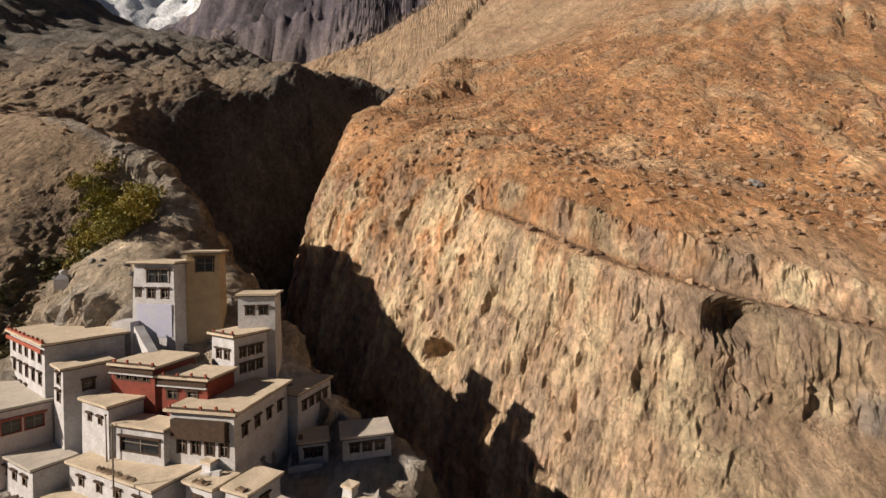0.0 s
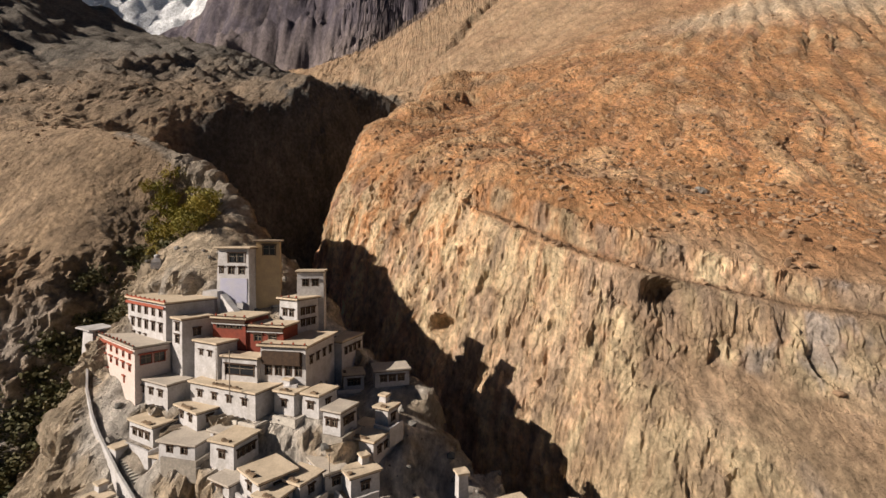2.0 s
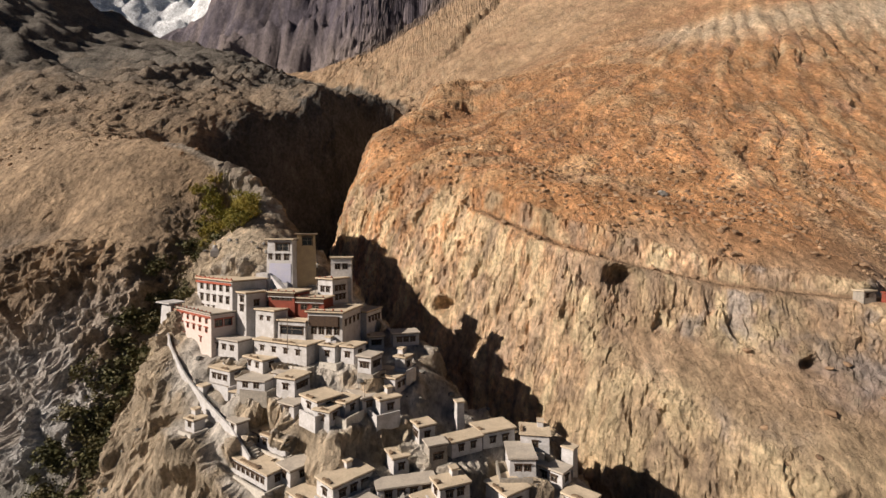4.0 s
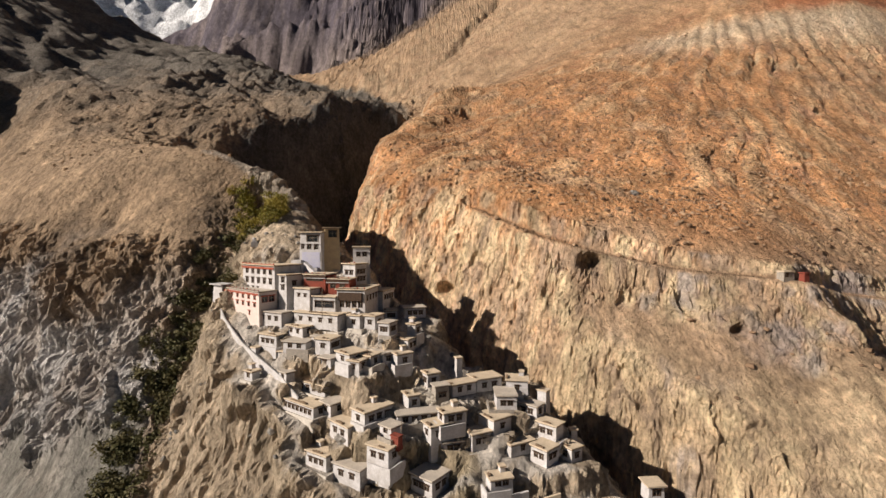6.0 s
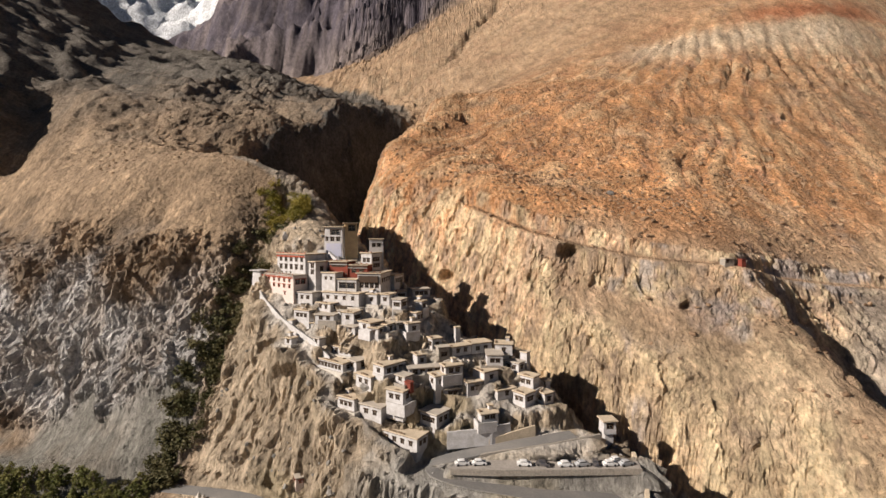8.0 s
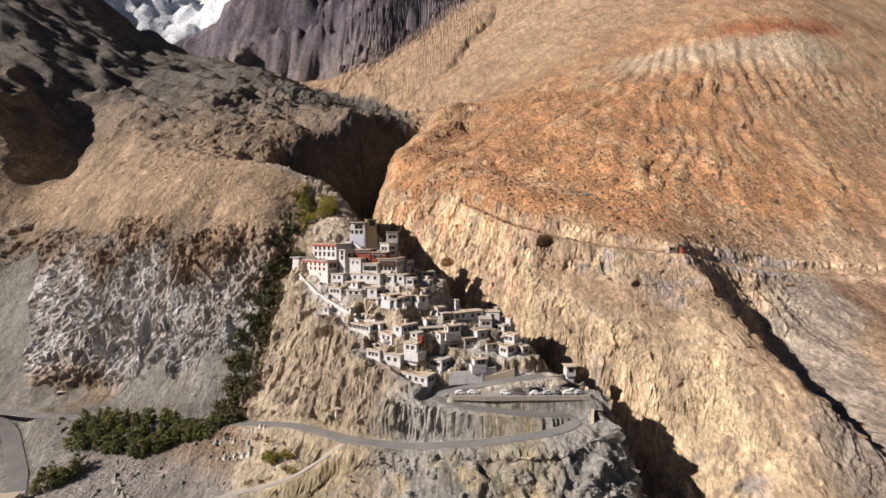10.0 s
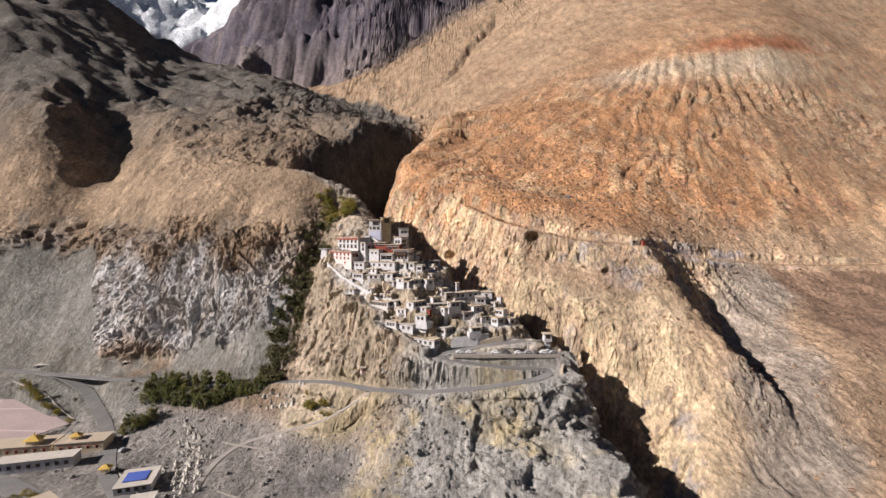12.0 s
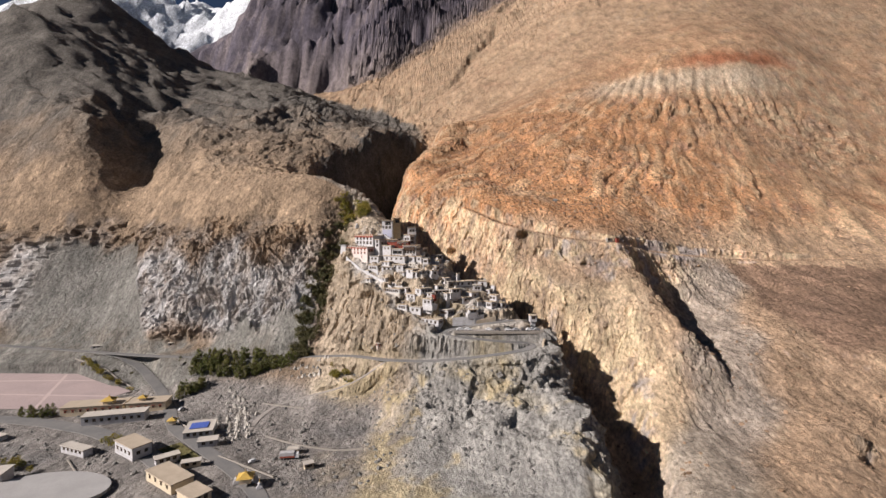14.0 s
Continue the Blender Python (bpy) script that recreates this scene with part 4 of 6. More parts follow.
def roof_slab(w, d, over, thick, seed, worn=0.12):
    """A flat earth roof with a slightly sagging, uneven top and a low edge."""
    bm = bmesh.new()
    n, m = max(2, int(w / 1.6)), max(2, int(d / 1.6))
    rows = []
    for j in range(m + 1):
        rows.append([bm.verts.new((-over + (w + 2 * over) * i / n, -over + (d + 2 * over) * j / m, thick + 0.05 * noise.noise(Vector((i * 0.7 + seed, j * 0.7, seed))))) for i in range(n + 1)])
    for j in range(m):
        for i in range(n):
            bm.faces.new((rows[j][i], rows[j][i + 1], rows[j + 1][i + 1], rows[j + 1][i]))
    ring = rows[0] + [r[-1] for r in rows[1:]] + rows[-1][-2::-1] + [r[0] for r in rows[-2:0:-1]]
    low = []
    for v in ring:
        v.co.x += worn * noise.noise(v.co * 0.8 + Vector((seed, 0, 0)))
        v.co.y += worn * noise.noise(v.co * 0.8 + Vector((0, seed, 9)))
        v.co.z += 0.09
        low.append(bm.verts.new((v.co.x, v.co.y, 0)))
    for i in range(len(ring)):
        j = (i + 1) % len(ring)
        bm.faces.new((ring[j], ring[i], low[i], low[j]))
    bm.faces.new(low)
    return bm


HOUSE_COUNT = [0]


def house(corner, w, d, turn, h, holes, label, wall=None, roof=None, style="dark", deep=4.0, taper=0.12, over=0.3, eave=True, name="house", group="", category="house"):
    """A flat-roofed house. corner: the nearest roof corner's place (its front left foot lies under it), front along +x, depth along +y, turned."""
    HOUSE_COUNT[0] += 1
    seed = HOUSE_COUNT[0] * 3.7
    x, y, top = corner
    ob = thing(name, pose(x, y, top - h, 0, 0, turn), label, category, group)
    body = h - 0.45
    part("wall", wall_ring(w, d, body, deep, holes, taper), wall or WHITE, ob)
    add_windows(ob, w, d, body, holes, taper, style)
    if eave:
        e = part("eave", boxed(-over * 0.7, w + over * 0.7, -over * 0.7, d + over * 0.7, body + 0.002, body + 0.17), DARKWOOD, ob, "dark timber eave")
    r = part("roof", roof_slab(w, d, over, 0.27, seed), roof or EARTH, ob, "flat beaten-earth roof")
    r.location = (0, 0, body + 0.175)
    return ob


def row(side, length, count, sill, ww, wh, start=None, end=None):
    """Windows spread evenly along a side."""
    a, b = (0.9 if start is None else start), (length - 0.9 if end is None else end)
    return [(side, a + (b - a) * (i + 0.5) / count, sill, ww, wh) for i in range(count)]

# ---- the monastery's great buildings ----
def upper_lower(side, length, count, ww, wh, sills, **k):
    return [q for s in sills for q in row(side, length, count, s, ww, wh, **k)]


main_hall = house((-61.7, 69.6, 108.4), 11, 19.5, 55, 11, upper_lower(3, 19.5, 5, 1.5, 2.0, (4.2, 7.6), start=1.0, end=18.8) + row(3, 19.5, 3, 2.2, 0.6, 0.7, start=2, end=11),
                  "tall white assembly hall with two window rows and red fringe", style="dark", over=0.5, deep=6, group="monastery halls", category="monastery")
part("fringe", boxed(-0.42, -0.30, 0, 19.5, 9.55, 10.2), REDTRIM, main_hall, "red cloth fringe below the roof")
bay = house((-56.6, 66.8, 105.4), 6.4, 4.6, 54, 9, upper_lower(3, 4.6, 1, 1.7, 1.8, (3.6, 6.2), start=0.6, end=4.2) + row(0, 6.4, 1, 5.0, 1.4, 1.6),
            "narrow white tower bay beside the assembly hall", deep=6, group="monastery halls", category="monastery")
side_annexe = house((-73.5, 78.5, 103.6), 5, 7, 52, 6, row(3, 7, 3, 3.0, 1.0, 1.5), "low white annexe with three small windows", deep=6, group="monastery halls", category="monastery")
guest_wing = house((-65.2, 64.5, 99.9), 7, 25, 52, 10, upper_lower(3, 25, 6, 1.5, 1.5, (4.4, 6.9), start=1.0, end=24) + row(3, 25, 2, 1.4, 1.0, 1.5, start=3, end=24) + row(0, 7, 2, 6.0, 2.4, 2.2),
                   "long pinkish white wing with red framed windows", PINK, GREY_EARTH, "red", 7, over=0.4, group="monastery halls", category="monastery")
part("fringe", boxed(-0.34, -0.24, 0, 25, 8.7, 9.2), REDTRIM, guest_wing, "red painted band below the roof")
bastion = house((-84, 77, 100.8), 5, 7, 58, 9, [], "white battered bastion at the corner of the wing", roof=WHITE, eave=False, deep=8, taper=0.9, group="monastery halls", category="monastery")
prayer_hall = house((-28.6, 60.9, 101.1), 14, 10, 80, 7.5, row(3, 10, 4, 1.4, 1.3, 2.0, start=0.8, end=9.4) + row(3, 10, 3, 3.9, 2.0, 1.9, start=0.8, end=9.4) + row(0, 14, 4, 3.4, 1.1, 1.6),
                    "white prayer hall with a dark timber window gallery", over=0.5, deep=6, group="monastery halls", category="monastery")
part("balcony", boxed(-0.75, -0.02, 1.0, 9.2, 3.7, 6.3), DARKWOOD, prayer_hall, "projecting dark timber window gallery")
for k in range(4):
    share("sash", bpy.data.meshes["sash"], prayer_hall, pose(-0.78, 8.0 - 1.95 * k, 3.9, 0, 0, 270))
back_range = house((-24.5, 74.5, 99), 10, 6, 72, 6, row(0, 10, 4, 2.6, 1.1, 1.6), "shaded white range with a row of small windows", deep=8, group="monastery halls", category="monastery")
red_temple = house((-43.3, 67.3, 105.5), 8, 8.5, 75, 7, row(3, 8.5, 4, 4.6, 1.3, 1.2, start=1, end=7.6), "red ochre temple with a dark banded parapet", REDWALL, EARTH, over=0.35, deep=6, group="monastery halls", category="temple")
red_lower = house((-34.8, 66.0, 104.1), 6, 8.7, 78, 6, row(3, 8.7, 2, 2.6, 1.8, 1.4), "smaller red ochre temple with an earth roof", REDWALL, EARTH, over=0.35, deep=6, group="monastery halls", category="temple")
for temple, depth, drop in ((red_temple, 8.5, 0.0), (red_lower, 8.7, -1.0)):
    part("parapet_band", boxed(-0.22, -0.02, 0.1, depth - 0.1, 5.75 + drop, 6.35 + drop), DARKWOOD, temple, "dark brushwood parapet band")
    part("ledge", boxed(-0.3, -0.02, 0, depth, 5.5 + drop, 5.68 + drop), WHITE, temple, "thin white ledge")
tower = house((-57.3, 82.8, 120.2), 9, 7.5, -9, 14, row(0, 9, 2, 7.4, 1.5, 1.8, start=2.6, end=8.2) + [(0, 5.4, 10.2, 4.6, 2.4), (0, 1.4, 7.6, 1.0, 1.6)],
              "tall whitewashed chapel tower with a dark balcony opening", over=0.35, deep=6, taper=0.5, group="monastery halls", category="tower")
LAVENDER = speckled("lavender_tone", (0.46, 0.465, 0.60), (0.50, 0.495, 0.57), 0.5, 0.9)
# thin bluish panel over the lower part of the tower's front
part("lavender_front", boxed(1.2, 8.3, 0.05, 0.2, 0.5, 6.4), LAVENDER, tower, "lavender blue lower front")
part("foot_block", boxed(-2.6, 2.2, -2.4, 3.0, -4, 3.4, 0.5), WHITE, tower, "white stepped masonry foot")
part("foot_step", boxed(-3.6, 0.8, -4.4, -2.5, -5, 0.8, 0.4), WHITE, tower, "white stepped masonry foot")
yellow_block = house((-48.3, 84.3, 121.9), 6.2, 7, 16, 14, [(0, 3.4, 10.2, 3.0, 2.6)], "dull ochre chapel block beside the tower", YELLOW, over=0.3, deep=8, taper=0.4, group="monastery halls", category="tower")
kitchen = house((-34.2, 73.2, 108.8), 6.5, 6, 60, 9, row(3, 6, 2, 4.9, 1.3, 1.6) + upper_lower(0, 6.5, 3, 1.0, 1.5, (2.6, 5.2)), "square white house with large dark windows", over=0.45, deep=8, group="monastery halls", category="house")
back_house = house((-36.2, 79, 114.7), 6.3, 5, 8, 8, row(0, 6.3, 2, 4.4, 1.3, 1.5), "shaded white house behind the tower", deep=10, group="monastery halls", category="house")
gallery = house((-38.6, 61.6, 98.6), 3.5, 8.5, 75, 5.5, [(3, 4.3, 1.6, 6.8, 2.2)], "white terrace gallery with one wide dark opening", deep=5, group="monastery halls", category="monastery")

court = house((-47.6, 63.6, 101.0), 5.5, 7.5, 62, 6, row(3, 7.5, 2, 3.0, 0.9, 1.1), "low white court block before the red temple", over=0.3, deep=5, group="monastery halls", category="house")

for hall, wide, deep_side, top in ((main_hall, 11, 19.5, 11.0), (prayer_hall, 14, 10, 7.5), (red_temple, 8, 8.5, 7.0), (red_lower, 6, 8.7, 6.0), (kitchen, 6.5, 6, 9.0), (guest_wing, 7, 25, 10.0)):
    for k in range(int(deep_side / 2.4) + 1):
        part("roof_finial", boxed(-0.18, 0.18, -0.18, 0.18, top - 0.05, top + random.uniform(0.45, 0.75), 0.05), REDTRIM, hall, "small red roof-edge finial").location = (-0.1, min(deep_side - 0.2, 0.2 + 2.4 * k), 0)
    part("parapet", boxed(-0.3, 0.05, -0.2, deep_side + 0.2, top - 0.02, top + 0.28), REDTRIM if hall is main_hall else DARKWOOD, hall, "dark brushwood roof edge")

# ---- the village houses ----
for table in HOUSE_TABLES:
    for i, (x, y, z, wr, dl, turn, h, nl, nr) in enumerate(table):
        sill = max(1.2, h - 2.9)
        ww, wh = (1.25, 1.35) if i % 3 else (1.05, 1.3)
        holes = (row(3, dl, nl, sill, min(ww, dl / max(nl, 1) * 0.62), wh) if nl else []) + (row(0, wr, nr, sill, min(ww, wr / max(nr, 1) * 0.62), wh) if nr else [])
        if h > 6.4 and i % 2:
            holes += row(3, dl, 1, sill - 2.6, 0.9, 1.1)
        house((x, y, z), wr, dl, turn, h, holes, "whitewashed flat-roofed house with dark windows", roof=(EARTH, GREY_EARTH, EARTH)[i % 3], group="village houses", deep=5)
house((-62.6, 55.0, 83.1), 2.6, 2.6, 60, 3, [], "tiny whitewashed store hut beside the stair", over=0.12, eave=False, group="village huts", category="hut")
house((24.8, 43.2, 73.9), 3, 2.6, -40, 4.2, [(3, 1.3, 1.9, 0.7, 1.2)], "small white latrine hut on the gorge edge", over=0.15, eave=False, group="village huts", category="hut", deep=5)
house((1.4, 49.8, 81.3), 2, 2, 20, 3.6, [], "small white latrine hut on the gorge edge", over=0.15, eave=False, group="village huts", category="hut", deep=5)
house((32.2, 33.0, 66.2), 1.9, 1.9, 10, 4, [(3, 0.95, 2.2, 0.6, 1.0)], "small white latrine hut on the gorge edge", over=0.12, eave=False, group="village huts", category="hut", deep=5)
house((-9.8, 57.0, 82.9), 2.6, 3, 15, 6, [], "narrow house with a blue painted front", BLUE, over=0.15, group="village huts", category="hut", deep=5)
house((-4.8, 36.0, 77.0), 4.2, 3.4, 22, 5.5, [(0, 2.1, 2.2, 2.0, 1.3)], "bare red-brown stone house with a timber front", STONE, GREY_EARTH, group="village houses", deep=5)
house((-13.6, 20.4, 69.6), 1.9, 2.6, 58, 3.0, [], "red painted box room on a roof", REDWALL, REDWALL, over=0.05, eave=False, group="village huts", category="hut", deep=0.6)
house((113.6, 67.0, 106.6), 4.4, 3.0, 12, 2.6, [(0, 1.2, 0.6, 1.0, 1.2)], "small tan stone hut on the far bank's spur", STONE, EARTH, over=0.15, eave=False, group="spur huts", category="hut", deep=2.5)
house((120.0, 66.2, 106.2), 2.2, 2.2, 12, 2.6, [], "small red ochre shrine on the far bank's spur", REDWALL, REDWALL, over=0.12, eave=False, group="spur huts", category="shrine", deep=2.5)
gate_tower = house((49.0, 23.0, 56.2), 4.2, 4.0, 5, 4.4, [(0, 2.1, 1.7, 2.0, 1.6)], "white latrine tower with a flat overhanging roof", over=0.5, deep=0.1, category="hut")
house((49.6, 23.6, 51.9), 3.0, 2.8, 5, 4.6, [], "narrow white lower storey under the latrine tower", over=0.1, eave=False, deep=6, category="hut")


# ---- walls, stair and poles ----
def strip_wall(line, high, thick, material, label, name="wall", deep=1.5, category="wall", kind=""):
    """A wall along a line of corners, with an uneven crest."""
    pts = along(line, 1.6)
    bm = bmesh.new()
    rings = []
    for i, p in enumerate(pts):
        a, b = pts[max(i - 1, 0)], pts[min(i + 1, len(pts) - 1)]
        t = np.array([b[0] - a[0], b[1] - a[1]])
        t /= max(np.linalg.norm(t), 1e-6)
        n = np.array([-t[1], t[0]]) * thick / 2
        up = high * (1 + 0.1 * noise.noise(Vector((i * 0.6, p[0] * 0.1, 2.0))))
        rings.append([bm.verts.new(q) for q in ((p[0] - n[0], p[1] - n[1], p[2] - deep), (p[0] - n[0] * 0.8, p[1] - n[1] * 0.8, p[2] + up), (p[0] + n[0] * 0.8, p[1] + n[1] * 0.8, p[2] + up), (p[0] + n[0], p[1] + n[1], p[2] - deep))])
    for r, s in zip(rings, rings[1:]):
        for k in range(3):
            bm.faces.new((r[k], s[k], s[k + 1], r[k + 1]))
    bm.faces.new(rings[0])
    bm.faces.new(rings[-1][::-1])
    me = bpy.data.meshes.new(name)
    bm.to_mesh(me)
    bm.free()
    me.materials.append(material)
    return tagged(new(name, me), label, category, kind=kind)


STAIR = [(-84, 76, 92), (-79.4, 69.8, 89), (-73, 63, 85.6), (-68.9, 59.5, 83), (-60, 52, 79.5), (-50.7, 44.9, 76), (-44, 39, 72)]
strip_wall(STAIR, 0.9, 0.5, WHITE, "white parapet wall along the long stair", "stair_wall", 3.0)
stair = thing("stair", Matrix.Identity(4), "long whitewashed stone stair climbing the rock", "stair")
steps = along([(x + 1.4, y + 1.3, z) for x, y, z in STAIR], 0.85)
for a, b in zip(steps, steps[1:]):
    yaw = math.degrees(math.atan2(b[1] - a[1], b[0] - a[0]))
    s = part("step", boxed(-0.5, 0.5, -0.8, 0.8, -1.2, 0.16), PALE_STONE, stair)
    s.matrix_local = pose(a[0], a[1], a[2], 0, 0, yaw)
strip_wall([(-2, 15.6, 53.4), (4, 16.0, 53.8), (12, 16.6, 54.4), (18, 18.6, 55)], 2.4, 0.8, WHITE, "white retaining wall under the village terrace", "retaining_wall", 3)
strip_wall([(26, 19.6, 55), (19, 18.2, 53.6), (11, 16.4, 52)], 1.3, 0.7, EARTH, "tan earth wall beside the ramp", "retaining_wall", 3)
strip_wall([(-1, 4.7, 49.3), (12, 4.2, 49.2), (30, 4.5, 49.2), (46, 5.0, 49.2), (54, 5.2, 49.2)], 0.6, 0.6, STONE, "low stone kerb wall of the car park", "retaining_wall", 1.1)
strip_wall([(8, 11.2, 50.2), (16, 12.0, 51.2), (30, 13.6, 52.4), (46, 17.6, 53.6)], 0.8, 1.1, STONE, "rough stone wall above the car park", "retaining_wall", 3)
strip_wall([(52, -3.5, 40.5), (54, 2, 41), (55, 8, 42), (55, 14, 46)], 4.5, 1.4, EARTH, "tall tan wall at the road bend", "retaining_wall", 6)
strip_wall([(-36, 12, 33), (-28, 8.5, 34), (-18, 4.5, 35.5)], 2.6, 0.8, WHITE, "white painted wall beside the road", "retaining_wall", 3)
strip_wall([(-20, 4, 37), (-11, 8.5, 45.5), (-6, 6.5, 46.5)], 1.2, 0.6, CONCRETE, "pale handrail wall climbing to the car park", "retaining_wall", 2.5)
strip_wall([(-44, 67.5, 92), (-38, 61, 90), (-30, 59.8, 91.5)], 2.4, 0.7, WHITE, "white terrace wall below the halls", "retaining_wall", 4)
strip_wall([(-54, 80, 107.5), (-49, 76, 104), (-45, 72, 101.5)], 1.6, 1.8, WHITE, "white ramp wall below the tower", "ramp", 4)

random.seed(31)
BRUSH = speckled("brushwood", (0.15, 0.105, 0.07), (0.24, 0.17, 0.11), 2.2, 0.95, 0.6, 0.1, 6.0)


def yard_wall(x, y, z, a, b, turn, out, high, material, label):
    """A low wall round two sides of a yard before a house corner."""
    c, s = math.cos(radians(turn)), math.sin(radians(turn))
    line = [(x + c * u - s * v, y + s * u + c * v, z) for u, v in ((-out, b), (-out, -out), (a, -out))]
    strip_wall(line, high, 0.5, material, label, "yard_wall", 2.6)


def roof_bale(x, y, z, turn, long, label):
    """A ragged bale of brushwood and fodder along a roof's edge."""
    bm = bmesh.new()
    n = max(3, int(long / 0.4))
    rings = []
    for k in range(n + 1):
        u, h, w = long * k / n, random.uniform(0.2, 0.6), random.uniform(0.25, 0.5)
        rings.append([bm.verts.new(p) for p in ((u, -w, 0), (u, -w * 0.6, h), (u, w * 0.7, h * 0.8), (u, w, 0))])
    for a, b in zip(rings, rings[1:]):
        for q in range(4):
            bm.faces.new((a[q], b[q], b[(q + 1) % 4], a[(q + 1) % 4]))
    bm.faces.new(rings[0][::-1])
    bm.faces.new(rings[-1])
    rough(bm, 0.1, 1.3, x)
    me = bpy.data.meshes.new("fodder_bale")
    bm.to_mesh(me)
    bm.free()
    me.materials.append(BRUSH)
    ob = tagged(new("fodder_bale", me), label, "bale", "roof bales")
    ob.matrix_world = pose(x, y, z, 0, 0, turn)


for table in HOUSE_TABLES:
    for i, (x, y, z, wr, dl, turn, h, nl, nr) in enumerate(table):
        c, s = math.cos(radians(turn)), math.sin(radians(turn))
        if i % 2 == 0:
            yard_wall(x, y, z - h + 0.1, wr * 0.8, dl * 0.7, turn, random.uniform(1.2, 2.2), random.uniform(0.7, 1.3), (PALE_STONE, WHITE, STONE)[i // 2 % 3], ("low pale stone yard wall", "low whitewashed yard wall", "rough grey stone yard wall")[i // 2 % 3] + " before a house")
        if i % 3 != 1:
            v = random.uniform(0.1, 0.4) * dl
            roof_bale(x - s * v + c * 0.3, y + c * v + s * 0.3, z + 0.0, turn + 90, dl * random.uniform(0.25, 0.5), "ragged brown fodder bale on a flat roof")
        if i % 4 == 2:
            u, v = wr * 0.6, dl * 0.65
            house((x + c * u - s * v, y + s * u + c * v, z + 1.5), 1.5, 1.7, turn, 1.6, [], "small whitewashed stair hood on a flat roof", over=0.12, eave=False, group="village huts", category="hut", deep=0.3)


def pole(x, y, z, high, label, material=POLE_WOOD, r=0.11):
    bm = bmesh.new()
    bmesh.ops.create_cone(bm, segments=8, radius1=r, radius2=r * 0.6, depth=high, cap_ends=True, matrix=pose(0, 0, high / 2))
    bmesh.ops.create_icosphere(bm, subdivisions=1, radius=r * 1.8, matrix=pose(0, 0, high))
    me = bpy.data.meshes.new("pole")
    bm.to_mesh(me)
    bm.free()
    me.materials.append(material)
    ob = tagged(new("flag_pole", me), label, "pole", "flag poles")
    ob.location = (x, y, z)


for q in ((-41.5, 56.0, 92.5, 9), (-47.5, 63, 93, 7), (-53, 84, 107, 8), (-20, 45, 83, 4), (-13.2, 24, 66, 7), (2, 30, 68, 5)):
    pole(*q, "weathered wooden prayer flag pole")


def stupa(x, y, z, s, label="small whitewashed stupa on a stepped base", turn=20, wash=None):
    """Stepped base, dome and spire of a chorten."""
    ob = thing("stupa", pose(x, y, z, 0, 0, turn), label, "stupa", "white stupas")
    bm = bmesh.new()
    for i in range(4):
        k = (1.0 - 0.13 * i) * s
        box(bm, -k, k, -k, k, (0.0 if i else -1.5) if i == 0 else s * (0.35 + 0.22 * (i - 1)) + 0.002, s * (0.35 + 0.22 * i), 0.04 * s)
    part("base", bm, wash or WHITE, ob)
    bm = bmesh.new()
    prof = ((0.42, 1.02), (0.56, 1.25), (0.6, 1.5), (0.46, 1.72), (0.2, 1.8), (0.16, 1.84))
    rings = [[bm.verts.new((r * s * math.cos(a * math.pi / 5), r * s * math.sin(a * math.pi / 5), hz * s)) for a in range(10)] for r, hz in prof]
    for a, b in zip(rings, rings[1:]):
        for i in range(10):
            bm.faces.new((a[i], a[(i + 1) % 10], b[(i + 1) % 10], b[i]))
    bm.faces.new(rings[-1])
    part("dome", bm, wash or WHITE, ob, smooth_faces=True)
    bm = bmesh.new()
    bmesh.ops.create_cone(bm, segments=8, radius1=0.15 * s, radius2=0.04 * s, depth=0.8 * s, cap_ends=True, matrix=pose(0, 0, 2.24 * s))
    part("spire", bm, wash or GOLD, ob, "" if wash else "yellow ringed spire")
    return ob


stupa(-78.5, 93.8, 115.6, 1.3)

# ---- roads and the sports ground ----
def ribbon(line, half, material, label, name, lift=0.0, category="road", step=2.5):
    """A road surface along a line of corners."""
    pts = along(line, 12)
    pts = along(pts, step)
    k = np.ones(7) / 7
    sm = np.stack([np.convolve(np.pad(pts[:, c], 3, mode="edge"), k, "valid") for c in range(3)], -1)
    bm = bmesh.new()
    rings = []
    for i, p in enumerate(sm):
        a, b = sm[max(i - 1, 0)], sm[min(i + 1, len(sm) - 1)]
        t = np.array([b[0] - a[0], b[1] - a[1]])
        t /= max(np.linalg.norm(t), 1e-6)
        n = np.array([-t[1], t[0]])
        ring = []
        for f in (-1, -0.98, -0.5, 0, 0.5, 0.98, 1):
            e = half * f * (1 + (0.06 * noise.noise(Vector((i * 0.4, f, 1.0))) if abs(f) > 0.6 else 0))
            ring.append(bm.verts.new((p[0] + n[0] * e, p[1] + n[1] * e, p[2] + lift + (-0.5 if abs(f) == 1 else 0.04 * (1 - f * f)))))
        rings.append(ring)
    for r, s in zip(rings, rings[1:]):
        for q in range(6):
            bm.faces.new((r[q], s[q], s[q + 1], r[q + 1]))
    bmesh.ops.recalc_face_normals(bm, faces=bm.faces)
    me = bpy.data.meshes.new(name)
    bm.to_mesh(me)
    bm.free()
    me.materials.append(material)
    return tagged(new(name, me), label, category, kind="structure")


ribbon(ROAD_MAIN, 2.7, ASPHALT, "grey asphalt hill road winding up to the car park", "road")
ribbon(ROAD_VALLEY, 4.6, ASPHALT, "wide grey asphalt road across the valley floor", "road", 0.06)
ribbon(ROAD_SIDE, 3.6, ASPHALT, "grey side road curving past the temple", "road")
ribbon(FOOT_TRACK, 1.4, DUST, "pale dusty track climbing to the road", "track")


